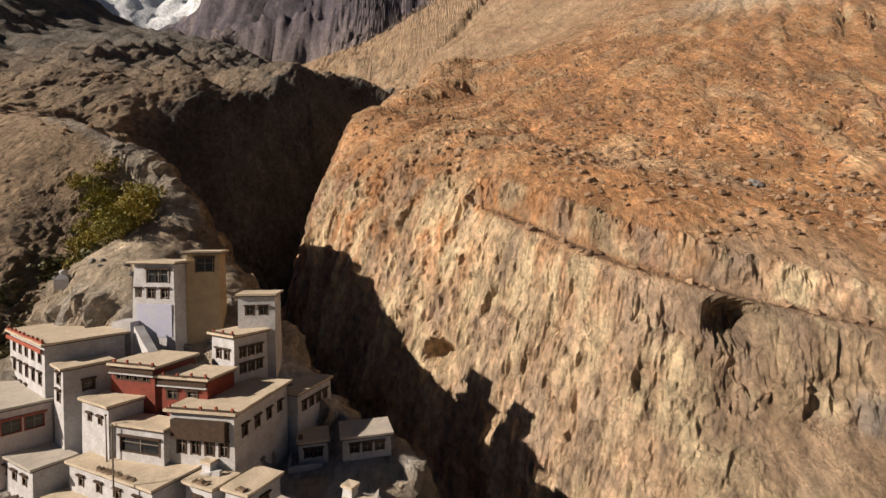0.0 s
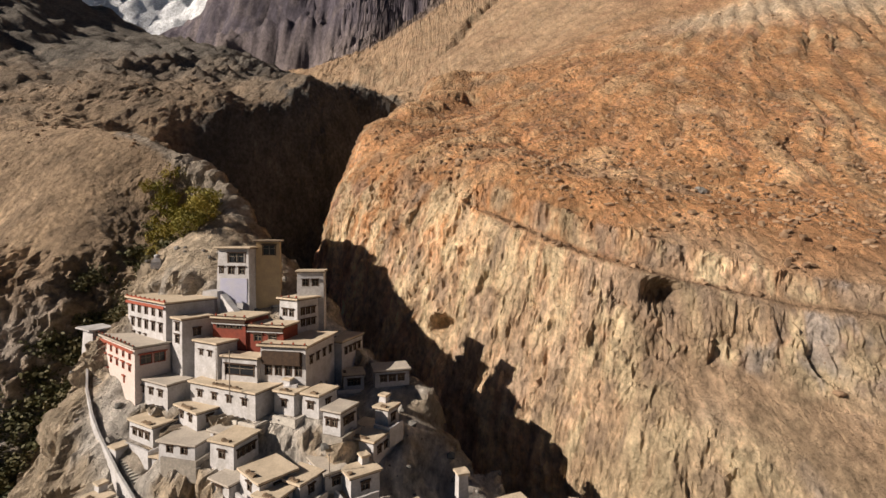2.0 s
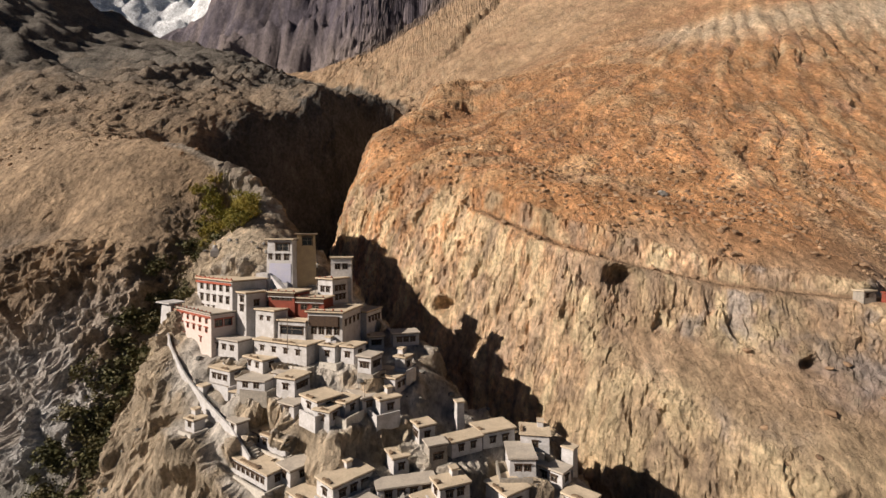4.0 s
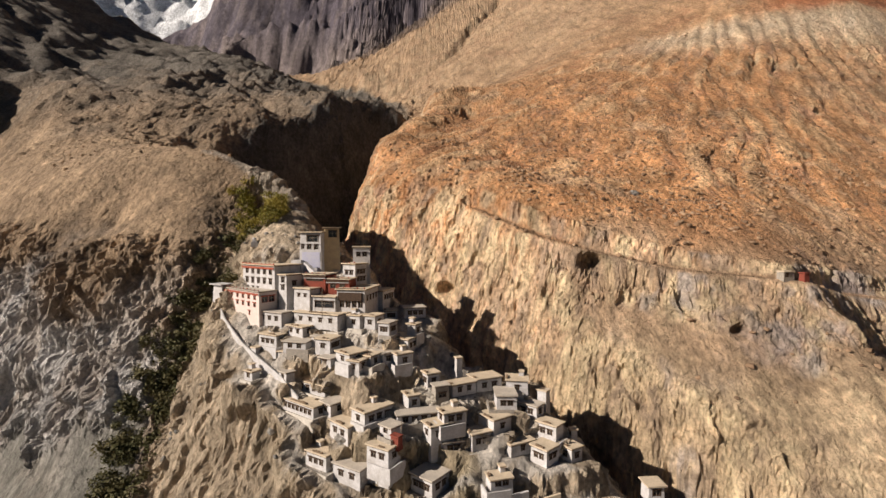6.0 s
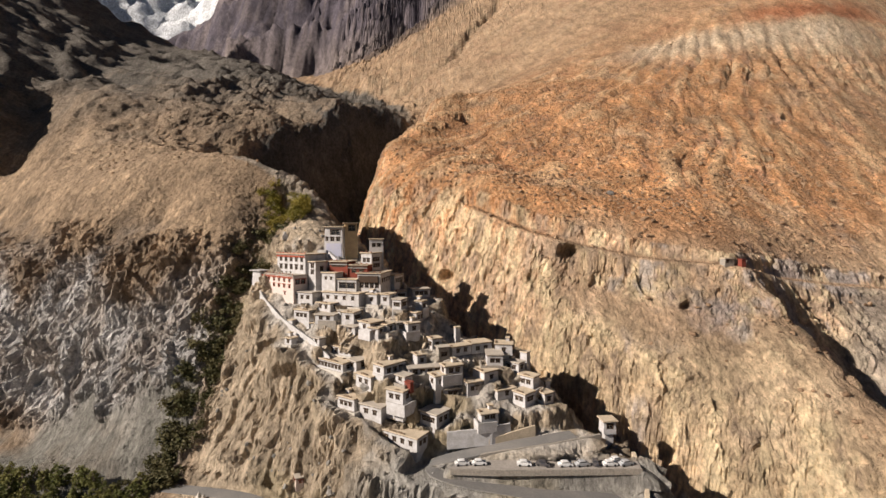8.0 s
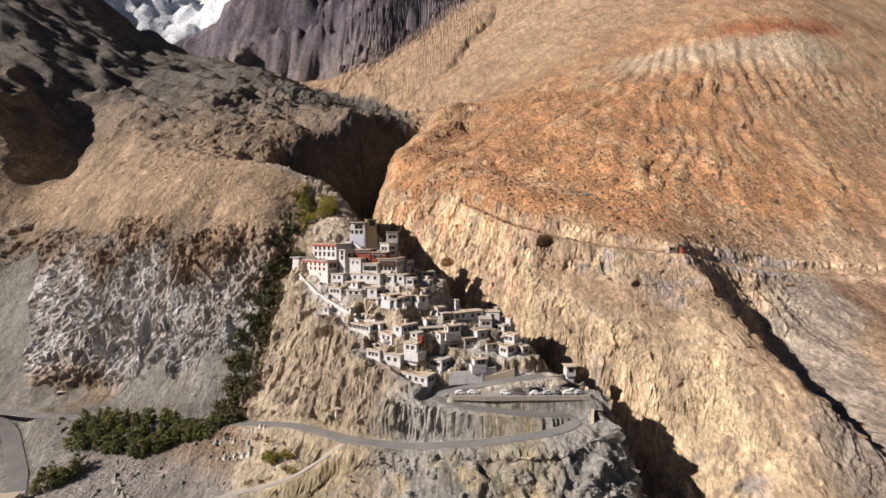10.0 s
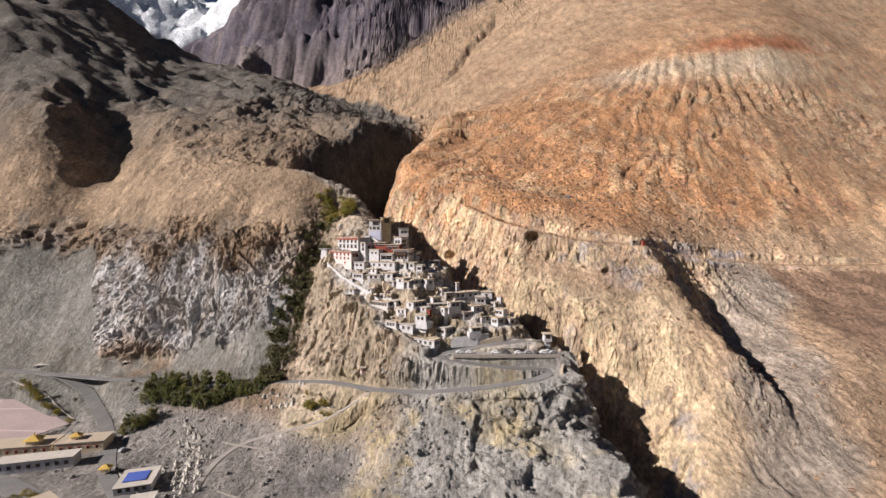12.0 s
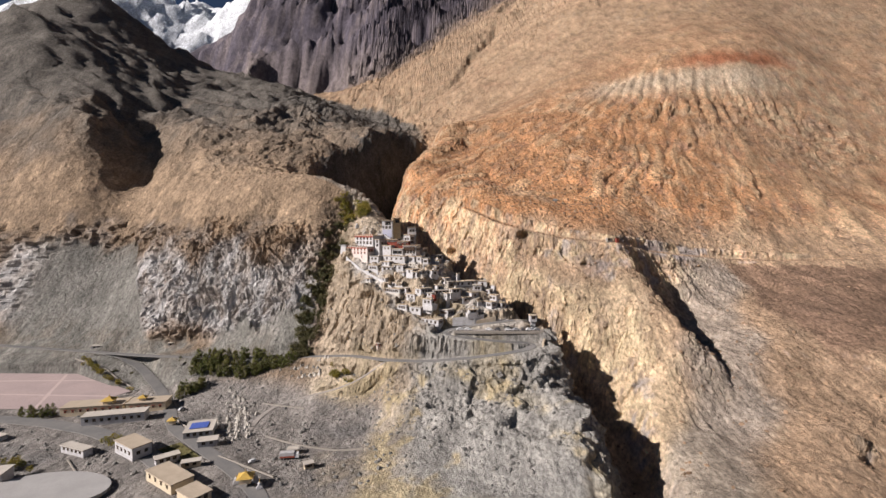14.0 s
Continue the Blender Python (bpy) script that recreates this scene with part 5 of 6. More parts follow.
def plate(corners, z, material, label, name, thick=0.4, category="ground", kind="structure"):
    bm = bmesh.new()
    top = [bm.verts.new((x, y, z)) for x, y in corners]
    low = [bm.verts.new((x, y, z - thick)) for x, y in corners]
    bm.faces.new(top)
    for i in range(len(top)):
        j = (i + 1) % len(top)
        bm.faces.new((top[i], low[i], low[j], top[j]))
    bmesh.ops.recalc_face_normals(bm, faces=bm.faces)
    me = bpy.data.meshes.new(name)
    bm.to_mesh(me)
    bm.free()
    me.materials.append(material)
    return tagged(new(name, me), label, category, kind=kind)


plate([(-1.5, 5.2), (10, 4.6), (30, 5.0), (54, 5.6), (54.5, 9.6), (40, 10.6), (14, 10.4), (2, 9.6)], 49.6, DUST, "dusty grey car park below the village", "car_park")
FIELD = speckled("pink_gravel", (0.44, 0.34, 0.32), (0.38, 0.30, 0.285), 0.06, 0.95, 0.2, 0.03, 1.0)
FIELD_LINE = speckled("pale_gravel", (0.55, 0.43, 0.40), (0.50, 0.39, 0.36), 0.3, 0.95)
plate([(-410, 1), (-239, 1), (-224, 34), (-286, 73), (-410, 73)], 0.95, FIELD, "pinkish gravel sports ground", "sports_ground")
for a, b in (((-410, 30), (-229, 24)), ((-300, 72), (-262, 2)), ((-410, 52), (-262, 57))):
    n = Vector((a[1] - b[1], b[0] - a[0], 0)).normalized() * 1.0
    plate([(a[0] - n.x, a[1] - n.y), (b[0] - n.x, b[1] - n.y), (b[0] + n.x, b[1] + n.y), (a[0] + n.x, a[1] + n.y)], 0.96 + 0.006 * (a[1] > 40) + 0.012 * (a[0] > -350), FIELD_LINE, "pale worn path across the sports ground", "path", 0.004)
PAD = speckled("pale_concrete", (0.42, 0.40, 0.385), (0.36, 0.345, 0.33), 0.1, 0.9)
plate([(-176 + 26 * math.cos(a * math.pi / 16), -88 + 15 * math.sin(a * math.pi / 16)) for a in range(32)], 0.9, PAD, "round pale concrete yard", "yard", 1.5)

GRASS = speckled("garden_grass", (0.13, 0.125, 0.045), (0.22, 0.18, 0.075), 0.35, 0.95, 0.5, 0.1, 2.0)
plate([(-151.5, -50), (-145, -42.5), (-127, -57), (-132.5, -62.5)], 0.55, GRASS, "yellow-green garden plot between low walls", "garden", 1.0)

# ---- buildings on the valley floor ----
CREAM = speckled("cream_wall", (0.66, 0.56, 0.40), (0.58, 0.47, 0.33), 0.4, 0.85)
TANROOF = speckled("tan_roof", (0.50, 0.41, 0.31), (0.44, 0.36, 0.27), 0.3, 0.9)
PALEROOF = speckled("pale_roof", (0.58, 0.52, 0.45), (0.50, 0.45, 0.39), 0.3, 0.9)


def valley_house(x, y, z, w, d, turn, h, nf, ns, label, wall=WHITE, roof=TANROOF, **k):
    holes = (row(0, w, nf, h * 0.36, 1.3, 1.4) if nf else []) + (row(3, d, ns, h * 0.36, 1.3, 1.4) if ns else [])
    return house((x, y, z + h), w, d, turn, h, holes, label, wall, roof, over=0.4, taper=0.0, deep=1.5, group="valley buildings", category="building", **k)


valley_house(-157, -61.6, 0, 9, 17.5, 59, 6.2, 2, 4, "large white two-storey house with a tan roof")
valley_house(-200, -52, 0, 17, 4.5, -20, 3.2, 5, 1, "long low white shed beside the road", roof=PALEROOF)
valley_house(-142, -67, 0, 10, 4.5, 42, 3.4, 3, 1, "low white outbuilding with a flat roof", roof=PALEROOF)
valley_house(-121, -90, 0, 9.5, 22, 57, 4.2, 0, 4, "broad low house with a wide tan roof", CREAM)
valley_house(-107, -99, 0, 8, 12, 57, 3.6, 2, 0, "low cream outbuilding with a tan roof", CREAM)
valley_house(-129, -69, 0, 8, 3.6, 22, 2.8, 2, 0, "small cream shed beside the side road", CREAM, PALEROOF)
valley_house(-212, -86, 0, 12, 9, 15, 4.4, 3, 2, "white house beside the round yard", roof=PALEROOF)
blue_roofed = valley_house(-146, -38, 0, 14, 16, 38 - 20, 3.4, 4, 3, "white house with a bright blue roof sheet", roof=PALEROOF)
part("roof_sheet", boxed(2, 11, 4, 12.5, 3.62, 3.78), BLUE, blue_roofed, "bright blue metal roof sheet")
porch = valley_house(-133, -47.5, 0, 9, 6, 20, 3.0, 2, 1, "white porch building beside the blue roof", roof=PALEROOF)

temple_hall = valley_house(-238, -8, 0, 34, 12, 12, 5.0, 8, 3, "long yellow temple hall with a flat roof", CREAM, TANROOF, style="red")
temple_wing = valley_house(-202, -2, 0, 22, 11, 12, 5.6, 5, 3, "yellow temple wing with red framed windows", CREAM, TANROOF, style="red")
front_block = valley_house(-214, -22, 0, 32, 8, 16, 5.2, 8, 2, "white block with a long row of windows", WHITE, PALEROOF)


def pavilion(x, y, z, s, label):
    """A small golden hipped roof with a finial on a lantern storey."""
    ob = thing("pavilion", pose(x, y, z, 0, 0, 14), label, "pavilion", "golden pavilions")
    part("lantern", boxed(-s, s, -s, s, -0.6, s * 0.8, 0.05), CREAM, ob)
    bm = bmesh.new()
    k = s * 1.5
    lo = [bm.verts.new(p) for p in ((-k, -k, s * 0.8), (k, -k, s * 0.8), (k, k, s * 0.8), (-k, k, s * 0.8))]
    hi = [bm.verts.new((p.co.x * 0.2, p.co.y * 0.2, s * 1.5)) for p in lo]
    mid = [bm.verts.new((p.co.x * 0.62, p.co.y * 0.62, s * 1.02)) for p in lo]
    bm.faces.new(lo[::-1])
    bm.faces.new(hi)
    for a, b in ((lo, mid), (mid, hi)):
        for i in range(4):
            bm.faces.new((a[i], a[(i + 1) % 4], b[(i + 1) % 4], b[i]))
    part("roof", bm, GOLD, ob, "golden curved hipped roof")
    bm = bmesh.new()
    bmesh.ops.create_cone(bm, segments=8, radius1=0.16 * s, radius2=0.02, depth=s * 0.7, cap_ends=True, matrix=pose(0, 0, s * 1.83))
    part("finial", bm, GOLD, ob)


pavilion(-214, 0.5, 5.3, 2.6, "golden pavilion roof on the temple hall")
pavilion(-196, 5, 5.9, 1.8, "small golden pavilion roof on the temple wing")
pavilion(-163, -19, 1.6, 1.7, "small golden roadside shrine")
pavilion(-93, -82, 2.2, 2.3, "small orange-roofed shrine beside the road")
for q in ((-98, -80), (-90, -79), (-86, -84)):
    stupa(*q, ground_at(*q), 1.5)


# ---- the white stupas ----
random.seed(5)
rows = [((-150, 22), (-134, 10), 10), ((-147, 12), (-129, 0), 10), ((-140, 2), (-120, -8), 12), ((-132, -2), (-118, -38), 18), ((-127, -4), (-113, -34), 16), ((-136, -8), (-124, -32), 13), ((-141, -12), (-128, -28), 8), ((-112, 34), (-84, 30), 10), ((-106, 26), (-88, 24), 7)]
for a, b, n in rows:
    for i in range(n):
        f = (i + 0.5) / n
        x, y = a[0] + (b[0] - a[0]) * f + random.uniform(-1.2, 1.2), a[1] + (b[1] - a[1]) * f + random.uniform(-1.2, 1.2)
        stupa(x, y, ground_at(x, y) - 0.1, random.uniform(0.65, 1.1), "weathered grey-white stupa in a long row", random.uniform(0, 90), PALE_STONE)


# ---- field walls and small sheds on the valley floor ----
for line in ([(-104, -33), (-85, -40), (-62, -46), (-48, -48)], [(-163, -14), (-146, -28), (-130, -42)], [(-190, -60), (-176, -72), (-150, -84)], [(-120, 6), (-104, 0), (-92, -4)],
             [(-118, -56), (-100, -66), (-84, -74)], [(-300, 80), (-262, 64), (-226, 40)], [(-160, -50), (-140, -62), (-122, -74)]):
    strip_wall([(x, y, ground_at(x, y)) for x, y in along([(x, y, 0) for x, y in line], 5)[:, :2]], 0.8, 0.6, STONE, "low rough stone field wall on the valley floor", "field_wall", 1.0)
for x, y, w, d, turn in ((-86, -50, 5, 3.4, 10), (-72, -66, 4, 3, 30), (-190, 12, 6, 4, 15), (-268, -30, 9, 5, -10), (-250, -40, 7, 5, -14), (-232, 90, 6, 4, 20), (-300, 96, 8, 5, 15)):
    valley_house(x, y, ground_at(x, y), w, d, turn, 2.7, 2, 1, "small pale shed on the valley floor", CREAM if w < 6 else WHITE, PALEROOF)


# ---- vehicles ----
def car(x, y, z, turn, paint, label, long=4.2, tall=1.6):
    ob = thing("car", pose(x, y, z, 0, 0, turn), label, "car", "parked cars")
    bm = bmesh.new()
    side = ((-0.5, 0.3), (-0.5, 0.85), (-0.47, 0.95), (-0.36, 0.98), (-0.28, 1.52), (-0.2, 1.6), (0.12, 1.6), (0.2, 1.5), (0.3, 1.02), (0.46, 0.92), (0.5, 0.75), (0.5, 0.3))
    l = [bm.verts.new((a * long, -0.82 + 0.12 * (b > 1.2), b * tall / 1.6)) for a, b in side]
    r = [bm.verts.new((a * long, 0.82 - 0.12 * (b > 1.2), b * tall / 1.6)) for a, b in side]
    bm.faces.new(l)
    bm.faces.new(r[::-1])
    for i in range(len(side)):
        j = (i + 1) % len(side)
        bm.faces.new((l[j], l[i], r[i], r[j]))
    part("body", bm, paint, ob)
    for sy in (-1, 1):
        bm = boxed(-0.26 * long, 0.2 * long, 0.705 * sy - 0.02, 0.705 * sy + 0.02, 1.05 * tall / 1.6, 1.46 * tall / 1.6)
        w = part("side_window", bm, PANE, ob)
        w.location = (0, 0.05 * sy, 0)
    for sx, lean in ((-0.31, 0.2), (0.245, -0.2)):
        part("windscreen", boxed(sx * long - 0.05, sx * long + 0.05, -0.6, 0.6, 1.05 * tall / 1.6, 1.42 * tall / 1.6), PANE, ob)
    for sx in (-0.3, 0.3):
        for sy in (-0.78, 0.78):
            bm = bmesh.new()
            bmesh.ops.create_cone(bm, segments=12, radius1=0.33, radius2=0.33, depth=0.22, cap_ends=True, matrix=pose(0, 0, 0, 90))
            wheel = part("wheel", bm, TYRE, ob)
            wheel.location = (sx * long, sy, 0.33)


TYRE = speckled("tyre", (0.02, 0.02, 0.02), (0.03, 0.03, 0.03), 3, 0.8)


def car_paint(name, c):
    m = Mat(name, 0.3)
    dirt = m.ramp(m.noise(1.2), 0.4, 0.7, 0.0, 0.35)
    m.colour(m.mix(dirt, c, (0.35, 0.30, 0.25)))
    return m.m


CAR_WHITE, CAR_SILVER, CAR_DARK = car_paint("white_car_paint", (0.8, 0.8, 0.8)), car_paint("silver_car_paint", (0.42, 0.43, 0.45)), car_paint("dark_car_paint", (0.05, 0.05, 0.06))
for x, y, turn, paint, word in ((2.4, 7.4, 8, CAR_WHITE, "white"), (7.4, 7.6, 5, CAR_WHITE, "white"), (20.5, 7.2, -5, CAR_WHITE, "white"), (26, 7.0, -20, CAR_DARK, "dark"), (32.4, 6.8, 4, CAR_WHITE, "white"),
                                (37.4, 7.0, 10, CAR_SILVER, "silver"), (41.5, 8.0, 75, CAR_DARK, "dark"), (45.4, 7.2, 6, CAR_WHITE, "white"), (50.2, 7.4, 15, CAR_SILVER, "silver"), (48, 9.4, 20, CAR_WHITE, "white")):
    car(x, y, 49.61, turn, paint, word + " car parked on the dusty car park")
car(-100, -58, ground_at(-100, -58), 35, CAR_WHITE, "white car parked on the valley gravel")
car(-170, 2, 0.45, 70, CAR_SILVER, "silver car standing on the side road")
truck = thing("truck", pose(-84, -54, ground_at(-84, -54), 0, 0, 8), "parked truck with a white and red box body", "truck")
part("cargo_box", boxed(-4, 3, -1.3, 1.3, 1.0, 3.6, 0, 0.05), WHITE, truck)
part("band", boxed(-4.02, 3.02, -1.33, 1.33, 1.1, 1.9), REDTRIM, truck, "red painted side band")
part("cab", boxed(3.05, 5.2, -1.2, 1.2, 0.7, 3.0, 0.15, 0.08), CAR_WHITE, truck)
for sx in (-2.8, -1.6, 4.1):
    for sy in (-1.1, 1.1):
        bm = bmesh.new()
        bmesh.ops.create_cone(bm, segments=12, radius1=0.5, radius2=0.5, depth=0.35, cap_ends=True, matrix=pose(0, 0, 0, 90))
        part("wheel", bm, TYRE, truck).location = (sx, sy, 0.5)
hut = house((-51.5, 22.8, 37.2), 4.2, 3.2, 25, 3.0, row(3, 3.2, 1, 1.0, 0.9, 1.0) + row(0, 4.2, 2, 1.0, 0.9, 1.0), "small pinkish gatehouse beside the hill road", PINK, GREY_EARTH, "red", 1.5, group="village huts", category="hut")


# ---- trees and shrubs ----
def leaf_paint(name, a, b, dry):
    m = Mat(name, 0.7)
    t = m.t.nodes.new("ShaderNodeObjectInfo")
    g = m.t.nodes.new("ShaderNodeNewGeometry")
    c = m.mix(g.outputs["Random Per Island"], a, b)
    c = m.mix(m.ramp(t.outputs["Random"], 0.2, 1.0, 0.0, 0.6), c, dry)
    m.colour(c)
    return m.m


POPLAR_LEAF = leaf_paint("poplar_leaves", (0.085, 0.10, 0.028), (0.16, 0.165, 0.045), (0.22, 0.19, 0.05))
WILLOW_LEAF = leaf_paint("autumn_leaves", (0.14, 0.14, 0.028), (0.30, 0.25, 0.045), (0.34, 0.25, 0.045))
SHRUB_LEAF = leaf_paint("shrub_leaves", (0.06, 0.065, 0.025), (0.11, 0.10, 0.04), (0.14, 0.11, 0.05))
BARK = speckled("bark", (0.16, 0.125, 0.09), (0.23, 0.19, 0.15), 2.5, 0.9)


def leaf_mesh(name, rs, count, shape, size, material):
    """Loose leaf clumps: quads of random turn, placed by a shape function."""
    p = shape(rs, count)
    a = rs.normal(size=(count, 3))
    a /= np.linalg.norm(a, axis=1)[:, None]
    b = np.cross(a, rs.normal(size=(count, 3)))
    b /= np.linalg.norm(b, axis=1)[:, None]
    s = (size * rs.uniform(0.55, 1.3, count))[:, None]
    v = np.stack([p - a * s, p - b * s * 0.6, p + a * s, p + b * s * 0.6], 1).reshape(-1, 3)
    me = bpy.data.meshes.new(name)
    me.from_pydata(v.tolist(), [], np.arange(count * 4).reshape(-1, 4).tolist())
    me.materials.append(material)
    return me


def clumpy(rs, count, clumps, centre, spread):
    c = centre(rs, clumps)
    pick = rs.randint(0, clumps, count)
    return c[pick] + rs.normal(size=(count, 3)) * spread


def poplar_shape(rs, count):
    def centre(rs, n):
        z = rs.uniform(0.12, 1.0, n)
        r = 0.13 * np.sin(np.clip(z * 1.05, 0, 1) * math.pi) ** 0.6 + 0.01
        a = rs.uniform(0, 2 * math.pi, n)
        return np.stack([r * np.cos(a), r * np.sin(a), z], -1)
    return clumpy(rs, count, 46, centre, np.array([0.028, 0.028, 0.045]))


def round_shape(rs, count):
    def centre(rs, n):
        d = rs.normal(size=(n, 3))
        d /= np.linalg.norm(d, axis=1)[:, None]
        d *= rs.uniform(0.45, 1, n)[:, None] ** 0.5 * np.array([0.42, 0.42, 0.34])
        return d + np.array([0, 0, 0.6])
    return clumpy(rs, count, 34, centre, 0.07)


def shrub_shape(rs, count):
    def centre(rs, n):
        d = rs.normal(size=(n, 3))
        d /= np.linalg.norm(d, axis=1)[:, None]
        d[:, 2] = np.abs(d[:, 2])
        return d * rs.uniform(0.3, 1, n)[:, None] * np.array([0.62, 0.62, 0.7]) + np.array([0, 0, 0.08])
    return clumpy(rs, count, 24, centre, 0.11)


def trunk_bm(high, r, forks, rs):
    """A tapered trunk whose limbs grow out of its sides."""
    bm = bmesh.new()
    rings = [[bm.verts.new((r * (1 - 0.09 * k) * math.cos(a * math.pi / 3), r * (1 - 0.09 * k) * math.sin(a * math.pi / 3), high * k / 7 - 0.05 * (k == 0))) for a in range(6)] for k in range(8)]
    sides = []
    for k in range(7):
        for a in range(6):
            f = bm.faces.new((rings[k][a], rings[k][(a + 1) % 6], rings[k + 1][(a + 1) % 6], rings[k + 1][a]))
            if k > 1:
                sides.append(f)
    bm.faces.new(rings[-1])
    bm.faces.new(rings[0][::-1])
    picked = [sides[q] for q in rs.choice(len(sides), forks, replace=False)]
    for f in bmesh.ops.extrude_discrete_faces(bm, faces=picked)["faces"]:
        c = f.calc_center_median()
        out = Vector((c.x, c.y, 0)).normalized() * (0.09 if r < 0.02 else 0.3 * high) + Vector((0, 0, 0.2 if r < 0.02 else 0.36 * high))
        for v in f.verts:
            v.co = c + (v.co - c) * 0.25 + out
    return bm


RS = np.random.RandomState(11)


def tree_kind(shape, count, size, leaf, high, r, forks):
    made = []
    for i in range(4):
        crown = leaf_mesh("crown", RS, count, shape, size, leaf)
        bm = trunk_bm(high, r, forks, RS)
        tm = bpy.data.meshes.new("trunk")
        bm.to_mesh(tm)
        bm.free()
        tm.materials.append(BARK)
        made.append((tm, crown))
    return made


POPLARS = tree_kind(poplar_shape, 620, 0.03, POPLAR_LEAF, 0.85, 0.014, 9)
ROUND_TREES = tree_kind(round_shape, 700, 0.042, WILLOW_LEAF, 0.5, 0.022, 8)
SHRUBS = tree_kind(shrub_shape, 420, 0.085, SHRUB_LEAF, 0.45, 0.03, 6)


def plant(name, kinds, x, y, z, high, wide, label, category, group):
    tm, crown = kinds[random.randrange(4)]
    ob = thing(name, pose(x, y, z - 0.15, 0, 0, random.uniform(0, 360)), label, category, group)
    for part_name, me in (("trunk", tm), ("crown", crown)):
        share(part_name, me, ob, Matrix.Diagonal((wide, wide, high, 1)))


def inside(x, y, corners):
    hit = False
    for (x0, y0), (x1, y1) in zip(corners, corners[1:] + corners[:1]):
        if (y0 > y) != (y1 > y) and x < (x1 - x0) * (y - y0) / (y1 - y0) + x0:
            hit = not hit
    return hit


random.seed(21)


def grove(corners, count, do):
    xs, ys = [c[0] for c in corners], [c[1] for c in corners]
    n = 0
    while n < count:
        x, y = random.uniform(min(xs), max(xs)), random.uniform(min(ys), max(ys))
        if inside(x, y, corners):
            do(x, y)
            n += 1


def poplar(x, y, lo=5.5, hi=9.5):
    h = random.uniform(lo, hi)
    plant("poplar", POPLARS, x, y, ground_at(x, y), h, h * random.uniform(1.3, 2.1), "slender green poplar turning yellow", "tree", "valley poplars")


def shrub(x, y, lo=1.6, hi=3.6, label="dark leafy bush on the rock slope"):
    h = random.uniform(lo, hi)
    plant("bush", SHRUBS, x, y, ground_at(x, y), h, h * random.uniform(0.95, 1.5), label, "bush", "slope bushes")


def round_tree(x, y, lo=5, hi=9):
    h = random.uniform(lo, hi)
    plant("willow_tree", ROUND_TREES, x, y, ground_at(x, y), h, h * random.uniform(0.9, 1.2), "leafy willow tree turning yellow in autumn", "tree", "hillside trees")


grove([(-192, 56), (-168, 54), (-146, 50), (-114, 42), (-108, 34), (-128, 36), (-146, 32), (-170, 38), (-186, 42)], 130, lambda x, y: poplar(x, y, 3.5, 9.0))
grove([(-190, 30), (-172, 34), (-168, 24), (-184, 16)], 16, lambda x, y: poplar(x, y, 5, 8))
grove([(-84, 26), (-60, 16), (-60, 9), (-82, 10)], 16, lambda x, y: round_tree(x, y, 3, 5.5))
grove([(-94, 136), (-82, 128), (-70, 112), (-74, 102), (-96, 116), (-104, 130)], 34, lambda x, y: round_tree(x, y, 5, 9.5))
grove([(-98, 128), (-82, 112), (-92, 92), (-108, 100)], 40, lambda x, y: shrub(x, y, 3, 6))
grove([(-96, 100), (-94, 80), (-98, 58), (-104, 42), (-120, 40), (-115, 60), (-113, 90)], 150, lambda x, y: shrub(x, y, 3, 6.5))
grove([(-124, 54), (-106, 44), (-110, 38), (-132, 44)], 14, lambda x, y: shrub(x, y, 1.5, 3.2))
grove([(-292, 78), (-226, 38), (-222, 34), (-288, 72)], 26, lambda x, y: round_tree(x, y, 3, 5))
grove([(-151, -50), (-145, -43), (-128, -57), (-133, -62)], 46, lambda x, y: shrub(x, y, 0.9, 2.0, "low green garden bush"))
grove([(-262, -6), (-240, -4), (-240, -14), (-262, -12)], 10, lambda x, y: poplar(x, y, 5, 8))
grove([(-218, -60), (-200, -66), (-196, -72), (-220, -74)], 10, lambda x, y: round_tree(x, y, 3, 5.5))
grove([(-184, -36), (-170, -44), (-176, -48), (-186, -44)], 8, lambda x, y: round_tree(x, y, 3, 5))
grove([(-300, 66), (-160, 62), (-140, 50), (-160, 50)], 14, lambda x, y: shrub(x, y, 1.0, 2.2))


# ---- loose rocks ----
def rocks(name, places, label, category, material):
    """Many small angular stones in one mesh."""
    phi = (1 + 5 ** 0.5) / 2
    base = np.array([(-1, phi, 0), (1, phi, 0), (-1, -phi, 0), (1, -phi, 0), (0, -1, phi), (0, 1, phi), (0, -1, -phi), (0, 1, -phi), (phi, 0, -1), (phi, 0, 1), (-phi, 0, -1), (-phi, 0, 1)]) / 1.9
    tri = np.array([(0, 11, 5), (0, 5, 1), (0, 1, 7), (0, 7, 10), (0, 10, 11), (1, 5, 9), (5, 11, 4), (11, 10, 2), (10, 7, 6), (7, 1, 8), (3, 9, 4), (3, 4, 2), (3, 2, 6), (3, 6, 8), (3, 8, 9), (4, 9, 5), (2, 4, 11), (6, 2, 10), (8, 6, 7), (9, 8, 1)])
    n = len(places)
    p = np.array(places)
    v = base[None] * (1 + RS.uniform(-0.28, 0.28, (n, 12, 1))) * RS.uniform(0.6, 1.2, (n, 1, 3)) * p[:, None, 3:4]
    a = RS.uniform(0, 2 * math.pi, n)
    c, s = np.cos(a)[:, None], np.sin(a)[:, None]
    v = np.stack([v[..., 0] * c - v[..., 1] * s, v[..., 0] * s + v[..., 1] * c, v[..., 2] * 0.8], -1) + p[:, None, :3]
    f = tri[None] + (np.arange(n) * 12)[:, None, None]
    me = bpy.data.meshes.new(name)
    me.from_pydata(v.reshape(-1, 3).tolist(), [], f.reshape(-1, 3).tolist())
    me.materials.append(material)
    return tagged(new(name, me), label, category, kind="stuff")


